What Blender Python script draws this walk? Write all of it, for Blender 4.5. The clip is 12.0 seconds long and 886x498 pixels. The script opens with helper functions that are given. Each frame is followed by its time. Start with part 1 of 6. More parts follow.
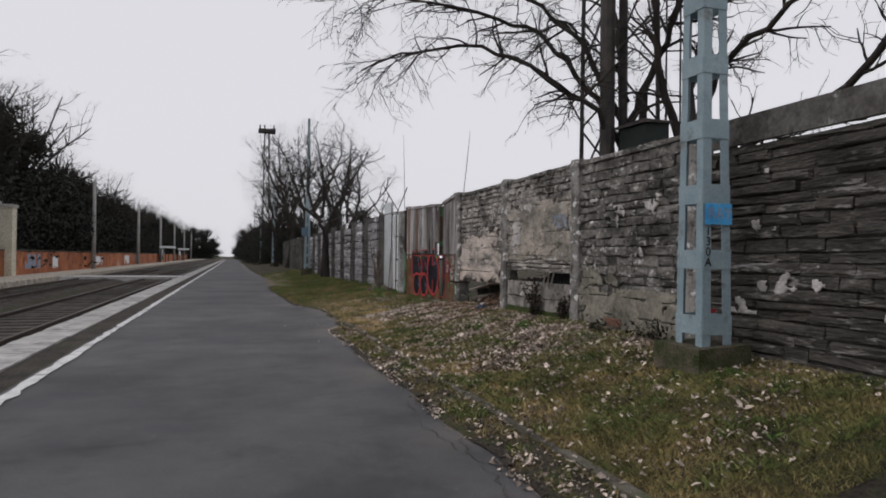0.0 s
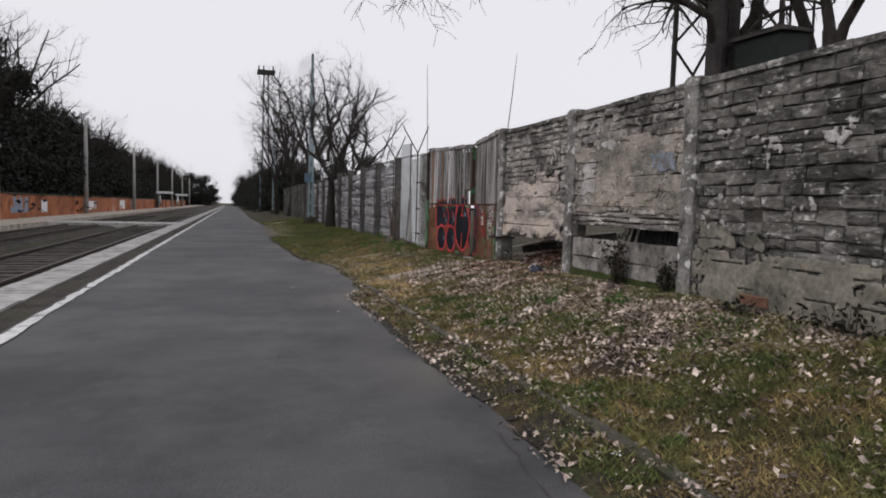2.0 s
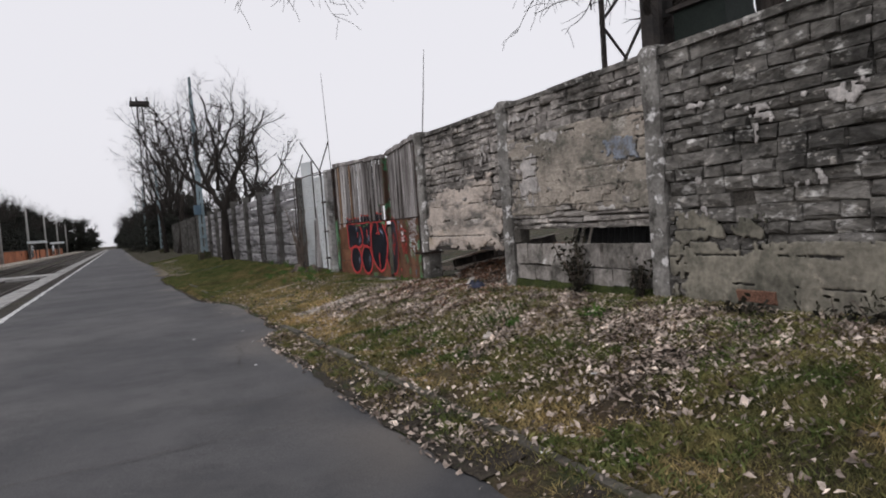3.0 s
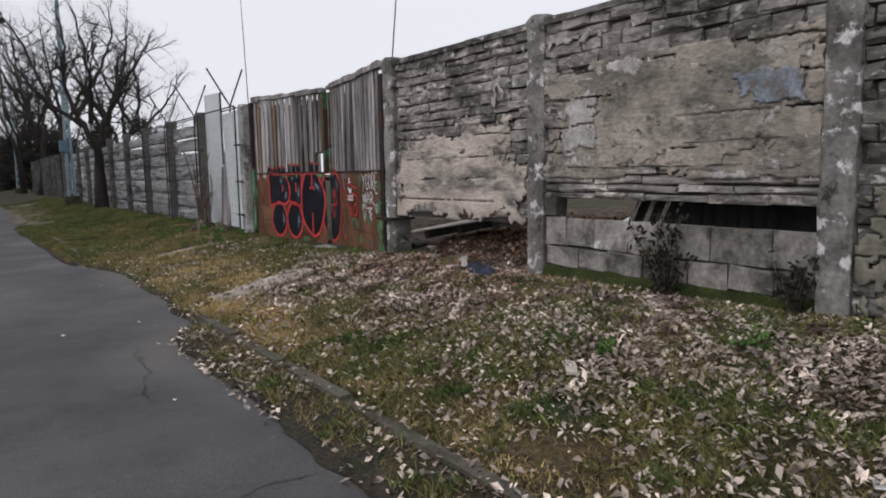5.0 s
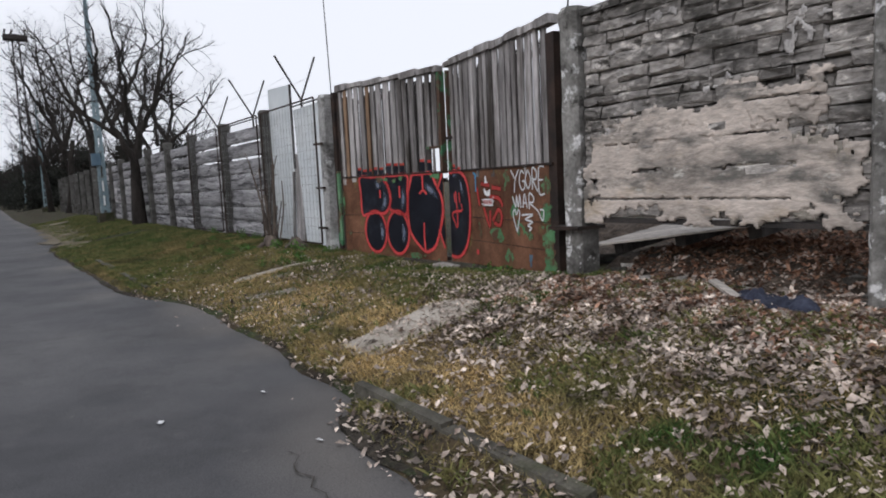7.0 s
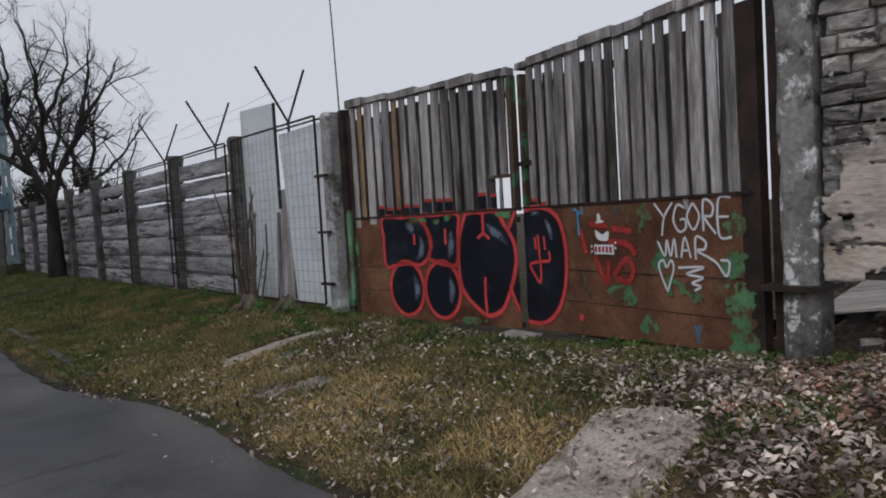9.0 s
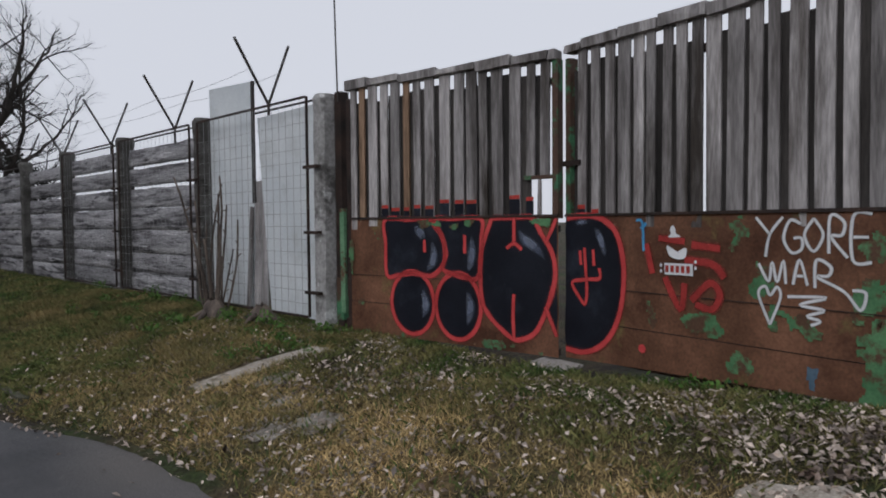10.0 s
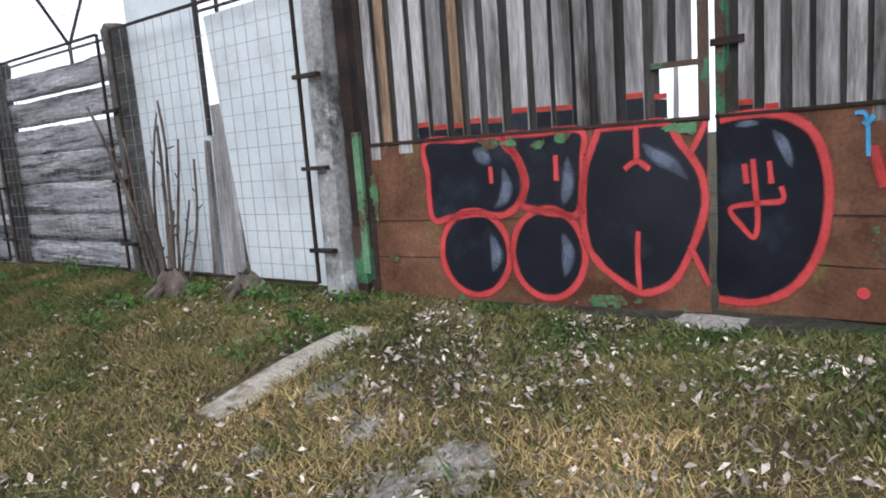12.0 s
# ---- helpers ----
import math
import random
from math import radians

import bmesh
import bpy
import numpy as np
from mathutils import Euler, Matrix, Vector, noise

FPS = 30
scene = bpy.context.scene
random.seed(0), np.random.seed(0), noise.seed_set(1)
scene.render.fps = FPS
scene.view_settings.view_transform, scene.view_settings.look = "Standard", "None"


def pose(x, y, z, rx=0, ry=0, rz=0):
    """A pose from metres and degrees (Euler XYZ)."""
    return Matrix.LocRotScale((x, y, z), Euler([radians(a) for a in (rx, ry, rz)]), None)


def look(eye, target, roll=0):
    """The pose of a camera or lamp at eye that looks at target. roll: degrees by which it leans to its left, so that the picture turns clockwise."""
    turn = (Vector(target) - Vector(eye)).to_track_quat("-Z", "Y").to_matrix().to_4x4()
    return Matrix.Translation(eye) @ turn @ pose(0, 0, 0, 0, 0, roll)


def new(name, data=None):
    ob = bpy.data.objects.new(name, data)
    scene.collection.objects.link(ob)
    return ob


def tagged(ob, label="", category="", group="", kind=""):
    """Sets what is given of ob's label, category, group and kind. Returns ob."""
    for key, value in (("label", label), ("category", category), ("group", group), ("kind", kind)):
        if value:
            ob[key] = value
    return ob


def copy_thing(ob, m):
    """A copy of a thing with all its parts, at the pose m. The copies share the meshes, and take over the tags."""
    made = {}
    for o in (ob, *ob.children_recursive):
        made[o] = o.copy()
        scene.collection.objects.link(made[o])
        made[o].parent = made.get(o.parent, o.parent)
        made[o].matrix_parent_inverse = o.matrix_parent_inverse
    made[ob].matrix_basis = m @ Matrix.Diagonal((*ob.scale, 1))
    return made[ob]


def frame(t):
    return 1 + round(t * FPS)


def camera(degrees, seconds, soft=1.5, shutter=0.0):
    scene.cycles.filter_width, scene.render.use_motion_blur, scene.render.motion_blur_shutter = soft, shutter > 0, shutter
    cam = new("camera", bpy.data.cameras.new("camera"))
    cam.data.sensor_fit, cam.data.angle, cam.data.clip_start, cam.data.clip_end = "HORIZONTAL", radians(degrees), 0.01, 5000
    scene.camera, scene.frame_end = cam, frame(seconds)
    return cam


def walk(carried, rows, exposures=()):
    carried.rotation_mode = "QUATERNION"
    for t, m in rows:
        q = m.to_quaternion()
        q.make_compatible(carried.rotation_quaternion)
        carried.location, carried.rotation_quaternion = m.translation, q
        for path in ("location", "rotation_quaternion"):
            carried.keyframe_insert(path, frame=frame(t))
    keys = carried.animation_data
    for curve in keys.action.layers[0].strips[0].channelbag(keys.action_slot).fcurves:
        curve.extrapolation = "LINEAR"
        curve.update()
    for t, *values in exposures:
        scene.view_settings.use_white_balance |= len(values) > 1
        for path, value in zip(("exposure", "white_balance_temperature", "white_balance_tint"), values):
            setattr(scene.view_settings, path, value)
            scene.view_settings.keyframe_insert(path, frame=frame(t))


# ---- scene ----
cam = camera(67.0, 12.0, soft=1.9)
METRES, EYE, TILT, LEAN, TURN = 15.0, 1.33, -1.0, 0.0, -17.4
ROWS = [
    (0.0, 0.0, 0.0, 0.0, -0.02, 1.76, -0.65),
    (0.5, -0.0082, 0.0383, 0.0009, 1.47, -1.83, -0.32),
    (1.0, -0.022, 0.0751, 0.002, -0.91, -4.11, -0.27),
    (1.5, -0.0304, 0.1154, 0.0037, 0.92, -1.85, 1.39),
    (2.0, -0.0455, 0.1561, 0.0019, -0.06, -2.53, -1.49),
    (2.5, -0.0556, 0.197, 0.002, -3.22, -0.11, 2.41),
    (4.5, -0.0933, 0.3702, 0.0104, -21.57, -4.58, -0.96),
    (5.0, -0.1046, 0.4121, 0.0103, -18.04, -5.63, 1.35),
    (5.5, -0.122, 0.453, 0.009, -16.44, -4.84, -0.08),
    (6.0, -0.1334, 0.4916, 0.0081, -16.16, -4.82, 5.17),
    (6.5, -0.1496, 0.5376, 0.007, -15.1, -5.8, 2.89),
    (7.0, -0.1627, 0.5791, 0.0083, -16.64, -4.94, 3.0),
    (7.5, -0.1751, 0.6214, 0.0102, -9.44, -6.5, 0.92),
    (9.5, -0.2129, 0.7881, 0.0159, -26.95, -0.46, 3.01),
    (10.0, -0.2202, 0.827, 0.016, -28.21, -1.35, 1.0),
    (10.5, -0.2295, 0.8622, 0.0169, -26.59, -5.73, 1.87),
    (11.0, -0.2349, 0.9, 0.0192, -24.28, -5.22, 2.96),
    (11.5, -0.2393, 0.9325, 0.0194, -34.93, -6.57, 2.91),
    (12.0, -0.2345, 0.9636, 0.0164, -37.41, -7.52, 4.83),
]
LIGHTNESS = [(0.0, -0.78, 6400, 13), (0.5, -0.65, 6400, 14), (1.0, -0.22, 6400, 14), (1.5, -0.45, 6400, 14), (2.5, -0.64, 6400, 13.5), (4.5, -0.4, 6300, 13), (5.0, -0.58, 6250, 12.5), (5.5, -0.66, 6250, 12), (6.0, -0.74, 6200, 11.5), (6.5, -0.62, 6150, 11.5), (7.5, -0.36, 6100, 11), (9.5, -1.12, 6050, 11.5), (10.0, -0.9, 6050, 11.5), (10.5, 0.0, 5950, 11), (11.0, -0.44, 5900, 10), (11.5, 0.0, 5900, 10), (12.0, 0.2, 5850, 9)]
walk(cam, [(t, pose(0, 0, EYE, TILT, LEAN, TURN) @ pose(METRES * x, METRES * y, METRES * z, 90 + pitch, roll, yaw)) for t, x, y, z, yaw, pitch, roll in ROWS], LIGHTNESS)

# ---- world, sun, exposure ----
world = bpy.data.worlds.new("overcast_sky")
scene.world = world
world.use_nodes = True
wn, wl = world.node_tree.nodes, world.node_tree.links
bg = wn["Background"]
sky = wn.new("ShaderNodeTexSky")
sky.sky_type, sky.sun_disc = "NISHITA", False
sky.sun_elevation, sky.sun_rotation, sky.dust_density = radians(31), radians(257), 4.0
calm = wn.new("ShaderNodeHueSaturation")
calm.inputs["Saturation"].default_value, calm.inputs["Value"].default_value = 0.35, 0.1
cloud = wn.new("ShaderNodeMix")
cloud.data_type = "RGBA"
cloud.inputs[0].default_value = 0.88
cloud.inputs[7].default_value = (0.965, 0.965, 0.99, 1)
wl.new(sky.outputs[0], calm.inputs["Color"])
wl.new(calm.outputs[0], cloud.inputs[6])
wl.new(cloud.outputs[2], bg.inputs["Color"])
bg.inputs["Strength"].default_value = 1.4
sun = new("sun", bpy.data.lights.new("sun", "SUN"))
sun.data.energy, sun.data.angle, sun.data.color = 0.95, radians(30), (1.0, 0.965, 0.94)
sun.matrix_world = look((-13, -3, 8), (0, 0, 0))


# ---- materials ----
def rgb(c):
    return (*c, 1.0)


def mat(name, c1, c2, scale=3.0, fine=45.0, rough=0.9, bump=0.4, dist=0.01, stain=None,
        stretch=(1, 1, 1), rand=0.0, metal=0.0, grain=0.35, island=False, spec=0.3, wear=None, misted=False):
    m = bpy.data.materials.new(name)
    m.use_nodes = True
    n, l = m.node_tree.nodes, m.node_tree.links
    b = n["Principled BSDF"]
    b.inputs["Roughness"].default_value, b.inputs["Metallic"].default_value = rough, metal
    b.inputs["Specular IOR Level"].default_value = spec
    geo = n.new("ShaderNodeNewGeometry")
    mp = n.new("ShaderNodeMapping")
    mp.inputs["Scale"].default_value = stretch
    l.new(geo.outputs["Position"], mp.inputs["Vector"])
    big = n.new("ShaderNodeTexNoise")
    big.inputs["Scale"].default_value, big.inputs["Detail"].default_value, big.inputs["Roughness"].default_value = scale, 7, 0.62
    l.new(mp.outputs[0], big.inputs["Vector"])
    small = n.new("ShaderNodeTexNoise")
    small.inputs["Scale"].default_value, small.inputs["Detail"].default_value = fine, 4
    l.new(mp.outputs[0], small.inputs["Vector"])
    ramp = n.new("ShaderNodeMapRange")
    ramp.inputs[1].default_value, ramp.inputs[2].default_value = 0.36, 0.64
    l.new(big.outputs[0], ramp.inputs[0])
    mix = n.new("ShaderNodeMix")
    mix.data_type = "RGBA"
    mix.inputs[6].default_value, mix.inputs[7].default_value = rgb(c1), rgb(c2)
    l.new(ramp.outputs[0], mix.inputs[0])
    out = mix.outputs[2]
    for k, (sc, at, soft, sa) in enumerate(stain if isinstance(stain, list) else [stain] if stain else []):
        sn = n.new("ShaderNodeTexNoise")
        sn.inputs["Scale"].default_value, sn.inputs["Detail"].default_value, sn.inputs["Roughness"].default_value = sa, 8, 0.68
        off = n.new("ShaderNodeVectorMath")
        off.inputs[1].default_value = (7.3 * (k + 1), 3.1 * k, 11.7)
        l.new(mp.outputs[0], off.inputs[0])
        l.new(off.outputs[0], sn.inputs["Vector"])
        sr = n.new("ShaderNodeMapRange")
        sr.inputs[1].default_value, sr.inputs[2].default_value = at - soft, at + soft
        l.new(sn.outputs[0], sr.inputs[0])
        sm = n.new("ShaderNodeMix")
        sm.data_type = "RGBA"
        sm.inputs[7].default_value = rgb(sc)
        l.new(sr.outputs[0], sm.inputs[0])
        l.new(out, sm.inputs[6])
        out = sm.outputs[2]
    if wear:
        at = n.new("ShaderNodeAttribute")
        at.attribute_name = "wear"
        wm = n.new("ShaderNodeMix")
        wm.data_type = "RGBA"
        wm.inputs[7].default_value = rgb(wear)
        l.new(at.outputs["Fac"], wm.inputs[0])
        l.new(out, wm.inputs[6])
        out = wm.outputs[2]
    hsv = n.new("ShaderNodeHueSaturation")
    val = n.new("ShaderNodeMapRange")
    val.inputs[3].default_value, val.inputs[4].default_value = 1 - grain, 1 + grain
    val.inputs[1].default_value, val.inputs[2].default_value = 0.25, 0.75
    l.new(small.outputs[0], val.inputs[0])
    vout = val.outputs[0]
    if rand:
        rnd = geo.outputs["Random Per Island"] if island else n.new("ShaderNodeObjectInfo").outputs["Random"]
        rr = n.new("ShaderNodeMapRange")
        rr.inputs[3].default_value, rr.inputs[4].default_value = 1 - rand, 1 + rand
        l.new(rnd, rr.inputs[0])
        mul = n.new("ShaderNodeMath")
        mul.operation = "MULTIPLY"
        l.new(vout, mul.inputs[0])
        l.new(rr.outputs[0], mul.inputs[1])
        vout = mul.outputs[0]
    l.new(vout, hsv.inputs["Value"])
    l.new(out, hsv.inputs["Color"])
    l.new(hsv.outputs[0], b.inputs["Base Color"])
    if misted:
        fade, clear, both = n.new("ShaderNodeAttribute"), n.new("ShaderNodeBsdfTransparent"), n.new("ShaderNodeMixShader")
        fade.attribute_name = "soft"
        l.new(fade.outputs["Fac"], both.inputs[0])
        l.new(clear.outputs[0], both.inputs[1])
        l.new(b.outputs[0], both.inputs[2])
        l.new(both.outputs[0], n["Material Output"].inputs["Surface"])
    if bump:
        bp = n.new("ShaderNodeBump")
        bp.inputs["Strength"].default_value, bp.inputs["Distance"].default_value = bump, dist
        add = n.new("ShaderNodeMath")
        add.operation = "ADD"
        l.new(big.outputs[0], add.inputs[0])
        l.new(small.outputs[0], add.inputs[1])
        l.new(add.outputs[0], bp.inputs["Height"])
        l.new(bp.outputs[0], b.inputs["Normal"])
    return m


ASPHALT = mat("asphalt", (0.048, 0.048, 0.052), (0.078, 0.076, 0.08), 0.9, 120, 0.8, 0.6, 0.006, stain=[((0.037, 0.037, 0.04), 0.58, 0.08, 0.6), ((0.14, 0.13, 0.125), 0.68, 0.04, 9.0), ((0.105, 0.102, 0.103), 0.55, 0.12, 0.35), ((0.042, 0.042, 0.044), 0.62, 0.12, 1.6), ((0.13, 0.122, 0.115), 0.7, 0.03, 30.0)], grain=0.5, spec=0.45, wear=(0.15, 0.135, 0.122))
GROUND = mat("verge_soil", (0.03, 0.023, 0.015), (0.075, 0.055, 0.03), 1.3, 35, 0.97, 0.9, 0.03, stain=[((0.035, 0.05, 0.015), 0.54, 0.08, 1.1), ((0.026, 0.021, 0.016), 0.56, 0.06, 2.6)], grain=0.6, wear=(0.15, 0.105, 0.05))
TRODDEN = mat("trodden_earth", (0.12, 0.1, 0.07), (0.2, 0.17, 0.12), 2.0, 40, 0.97, 0.6, 0.02, grain=0.4)
PALEGRIT = mat("pale_crumbled_grit", (0.2, 0.18, 0.15), (0.36, 0.33, 0.29), 4.0, 50, 0.97, 0.9, 0.02, stain=((0.1, 0.08, 0.05), 0.56, 0.06, 6.0), grain=0.5)
BOXBLUE = mat("dull_blue_enamel", (0.07, 0.12, 0.17), (0.11, 0.17, 0.22), 4, 60, 0.6, 0.2, 0.004, grain=0.2)
GREENTURF = mat("green_turf", (0.052, 0.1, 0.022), (0.22, 0.19, 0.075), 2.6, 30, 0.85, 0.0, grain=0.3, rand=0.5, island=True)
GRASS = mat("winter_grass", (0.062, 0.078, 0.024), (0.29, 0.22, 0.095), 1.5, 30, 0.9, 0.0, grain=0.3, rand=0.6, island=True, wear=(0.54, 0.395, 0.185))
LEAF = mat("dry_leaf", (0.1, 0.068, 0.05), (0.66, 0.56, 0.48), 4.0, 60, 0.8, 0.0, grain=0.2, rand=0.7, island=True)
BROWN_LEAF = mat("brown_leaf", (0.1, 0.045, 0.026), (0.36, 0.21, 0.14), 4.0, 60, 0.8, 0.0, grain=0.2, rand=0.6, island=True)
GRAVEL = mat("ballast", (0.028, 0.024, 0.021), (0.07, 0.06, 0.05), 2.0, 25, 0.95, 1.0, 0.05, grain=0.6, stain=((0.06, 0.06, 0.035), 0.6, 0.08, 0.8))
SLEEPER = mat("sleeper_concrete", (0.06, 0.053, 0.047), (0.11, 0.1, 0.088), 4.0, 60, 0.9, 0.4, 0.01, rand=0.25)
RAIL = mat("rail_steel", (0.045, 0.03, 0.024), (0.08, 0.06, 0.05), 6.0, 80, 0.55, 0.2, 0.003, metal=0.4)
COPING = mat("coping_concrete", (0.3, 0.29, 0.28), (0.5, 0.49, 0.47), 2.0, 60, 0.9, 0.3, 0.006, stain=((0.18, 0.17, 0.16), 0.6, 0.08, 3.0), rand=0.14)
PAINT_W = mat("worn_white_line", (0.55, 0.55, 0.54), (0.75, 0.75, 0.74), 6, 80, 0.8, 0.2, 0.003, stain=((0.2, 0.2, 0.2), 0.6, 0.05, 6.0))
KERB = mat("kerb_concrete", (0.06, 0.055, 0.044), (0.13, 0.12, 0.098), 3.5, 60, 0.95, 0.7, 0.015, stain=[((0.06, 0.065, 0.03), 0.56, 0.08, 3.0)], rand=0.18)
SLAB = mat("slab_concrete", (0.34, 0.3, 0.25), (0.52, 0.47, 0.405), 3.0, 60, 0.95, 0.5, 0.012, stain=((0.17, 0.14, 0.09), 0.58, 0.07, 3.5))
WALLSTONE = mat("old_block", (0.085, 0.08, 0.072), (0.2, 0.19, 0.175), 2.6, 17, 0.95, 1.0, 0.028, stretch=(1, 0.7, 1.4),
                stain=[((0.05, 0.048, 0.044), 0.54, 0.06, 1.6), ((0.46, 0.45, 0.43), 0.6, 0.03, 5.5), ((0.34, 0.32, 0.29), 0.62, 0.03, 13.0), ((0.045, 0.042, 0.036), 0.62, 0.03, 8.0)], grain=0.5, rand=0.28)
DAMPSTONE = mat("damp_dark_block", (0.042, 0.039, 0.034), (0.11, 0.1, 0.088), 2.0, 22, 0.9, 1.0, 0.035, stretch=(1, 0.45, 2.2),
                stain=[((0.028, 0.027, 0.024), 0.52, 0.08, 1.1), ((0.34, 0.33, 0.32), 0.64, 0.03, 2.6), ((0.2, 0.19, 0.175), 0.6, 0.03, 6.0)], grain=0.45, rand=0.2)
PALESTONE = mat("pale_old_block", (0.17, 0.158, 0.147), (0.38, 0.352, 0.325), 2.6, 17, 0.95, 1.0, 0.028, stretch=(1, 0.7, 1.4),
                stain=[((0.085, 0.08, 0.072), 0.55, 0.06, 1.6), ((0.56, 0.52, 0.48), 0.6, 0.03, 5.0), ((0.45, 0.42, 0.38), 0.62, 0.03, 13.0), ((0.07, 0.064, 0.056), 0.62, 0.03, 8.0)], grain=0.45, rand=0.28)
MORTAR = mat("dark_mortar", (0.05, 0.046, 0.04), (0.105, 0.096, 0.083), 5.0, 50, 0.98, 1.0, 0.02, grain=0.5)
PLASTER = mat("old_plaster", (0.42, 0.365, 0.32), (0.62, 0.54, 0.475), 1.6, 22, 0.95, 0.9, 0.014, stretch=(1, 0.7, 1.6),
              stain=[((0.16, 0.15, 0.135), 0.56, 0.06, 1.7), ((0.44, 0.35, 0.25), 0.6, 0.07, 1.3), ((0.6, 0.57, 0.52), 0.66, 0.03, 4.0), ((0.12, 0.11, 0.1), 0.66, 0.02, 6.0)], grain=0.22)
POST = mat("post_concrete", (0.17, 0.162, 0.15), (0.31, 0.3, 0.28), 3.0, 30, 0.95, 0.8, 0.009,
           stain=[((0.07, 0.066, 0.06), 0.54, 0.08, 1.2), ((0.66, 0.65, 0.64), 0.585, 0.03, 7.0), ((0.05, 0.047, 0.042), 0.6, 0.04, 6.0)], grain=0.28)
PLASTER_DK = mat("damp_plaster", (0.15, 0.14, 0.115), (0.28, 0.26, 0.21), 1.8, 22, 0.95, 0.9, 0.014, stain=[((0.09, 0.088, 0.07), 0.55, 0.07, 2.0), ((0.4, 0.36, 0.29), 0.64, 0.04, 2.6)], grain=0.3)
PLASTER_MID = mat("grey_grimy_plaster", (0.23, 0.21, 0.178), (0.42, 0.37, 0.315), 1.4, 22, 0.95, 0.9, 0.016, stretch=(1, 1, 1.6), stain=[((0.13, 0.125, 0.105), 0.55, 0.07, 1.7), ((0.43, 0.4, 0.36), 0.63, 0.04, 3.6), ((0.08, 0.075, 0.068), 0.63, 0.03, 7.0)], grain=0.3)
# darker post concrete: the fence posts' shaded faces are put into the colour
POST_DARK = mat("dark_shaded_concrete", (0.07, 0.066, 0.06), (0.14, 0.135, 0.125), 3.0, 30, 0.95, 0.8, 0.009, stain=[((0.35, 0.35, 0.34), 0.66, 0.03, 5.0), ((0.04, 0.037, 0.033), 0.6, 0.05, 4.0)], grain=0.3)
LIME = mat("flaking_limewash", (0.24, 0.225, 0.215), (0.58, 0.55, 0.525), 6, 50, 0.95, 0.5, 0.01, grain=0.3)
BLOCK = mat("grey_hollow_block", (0.2, 0.185, 0.168), (0.36, 0.335, 0.31), 3.0, 22, 0.95, 0.8, 0.014,
            stain=[((0.08, 0.076, 0.066), 0.54, 0.07, 2.6), ((0.55, 0.54, 0.52), 0.64, 0.04, 3.4)], grain=0.3, rand=0.2)
MOSS = mat("moss", (0.028, 0.04, 0.01), (0.06, 0.075, 0.02), 5.0, 70, 1.0, 1.0, 0.03, grain=0.5)
POST_PALE = mat("pale_post_concrete", (0.25, 0.245, 0.235), (0.45, 0.44, 0.43), 3.5, 30, 0.95, 0.8, 0.009, stain=[((0.09, 0.086, 0.08), 0.56, 0.06, 2.2), ((0.62, 0.62, 0.61), 0.62, 0.03, 5.0)], grain=0.28)
SOIL = mat("dark_edge_soil", (0.028, 0.023, 0.018), (0.06, 0.05, 0.038), 5, 40, 0.98, 1.0, 0.03, stain=((0.04, 0.055, 0.02), 0.6, 0.05, 3.0), grain=0.5)
FENCEBOARD = mat("weathered_concrete_board", (0.24, 0.232, 0.24), (0.5, 0.488, 0.498), 2.0, 22, 0.95, 1.0, 0.03, stretch=(1, 0.3, 3.2),
                 stain=[((0.08, 0.076, 0.08), 0.55, 0.05, 2.4), ((0.62, 0.61, 0.62), 0.63, 0.03, 2.6), ((0.06, 0.056, 0.058), 0.62, 0.03, 5.0)], grain=0.4, rand=0.22)
WOOD = mat("grey_weathered_plank", (0.16, 0.147, 0.142), (0.5, 0.472, 0.462), 5.0, 70, 0.9, 0.7, 0.01, stretch=(1, 1, 0.12),
           stain=[((0.06, 0.05, 0.042), 0.57, 0.08, 4.0), ((0.06, 0.22, 0.11), 0.73, 0.02, 2.6)], grain=0.3, rand=0.32)
# plank wood with dark stain and the shade of the gaps in its colour
WOOD_DARK = mat("dark_stained_shaded_plank", (0.03, 0.027, 0.025), (0.075, 0.068, 0.063), 5.0, 70, 0.95, 0.6, 0.01, stretch=(1, 1, 0.12), grain=0.3, rand=0.3)
WOOD_OR = mat("ochre_plank", (0.2, 0.125, 0.078), (0.38, 0.25, 0.165), 5.0, 70, 0.9, 0.6, 0.01, stretch=(1, 1, 0.12), stain=((0.12, 0.08, 0.05), 0.57, 0.08, 4.0), grain=0.3, rand=0.2)
RUST = mat("rusty_sheet", (0.12, 0.056, 0.03), (0.22, 0.105, 0.06), 2.4, 50, 0.72, 0.35, 0.006,
           stain=[((0.07, 0.028, 0.014), 0.55, 0.1, 1.6), ((0.07, 0.19, 0.085), 0.665, 0.015, 2.3), ((0.17, 0.13, 0.05), 0.64, 0.05, 3.0), ((0.26, 0.17, 0.11), 0.7, 0.02, 9.0)], grain=0.25)
RUST_IRON = mat("rusty_iron", (0.018, 0.014, 0.012), (0.05, 0.03, 0.023), 5.0, 60, 0.75, 0.4, 0.006, grain=0.3)
GREEN_IRON = mat("green_painted_iron", (0.05, 0.15, 0.075), (0.08, 0.22, 0.11), 4.0, 50, 0.7, 0.3, 0.005, stain=[((0.085, 0.05, 0.035), 0.47, 0.03, 4.0)], grain=0.25)
SPRAY_K = mat("black_spray", (0.007, 0.008, 0.013), (0.014, 0.016, 0.024), 3.0, 60, 0.42, 0.1, 0.003, stain=[((0.03, 0.036, 0.05), 0.6, 0.07, 2.2), ((0.02, 0.07, 0.03), 0.78, 0.02, 4.0)], grain=0.2)
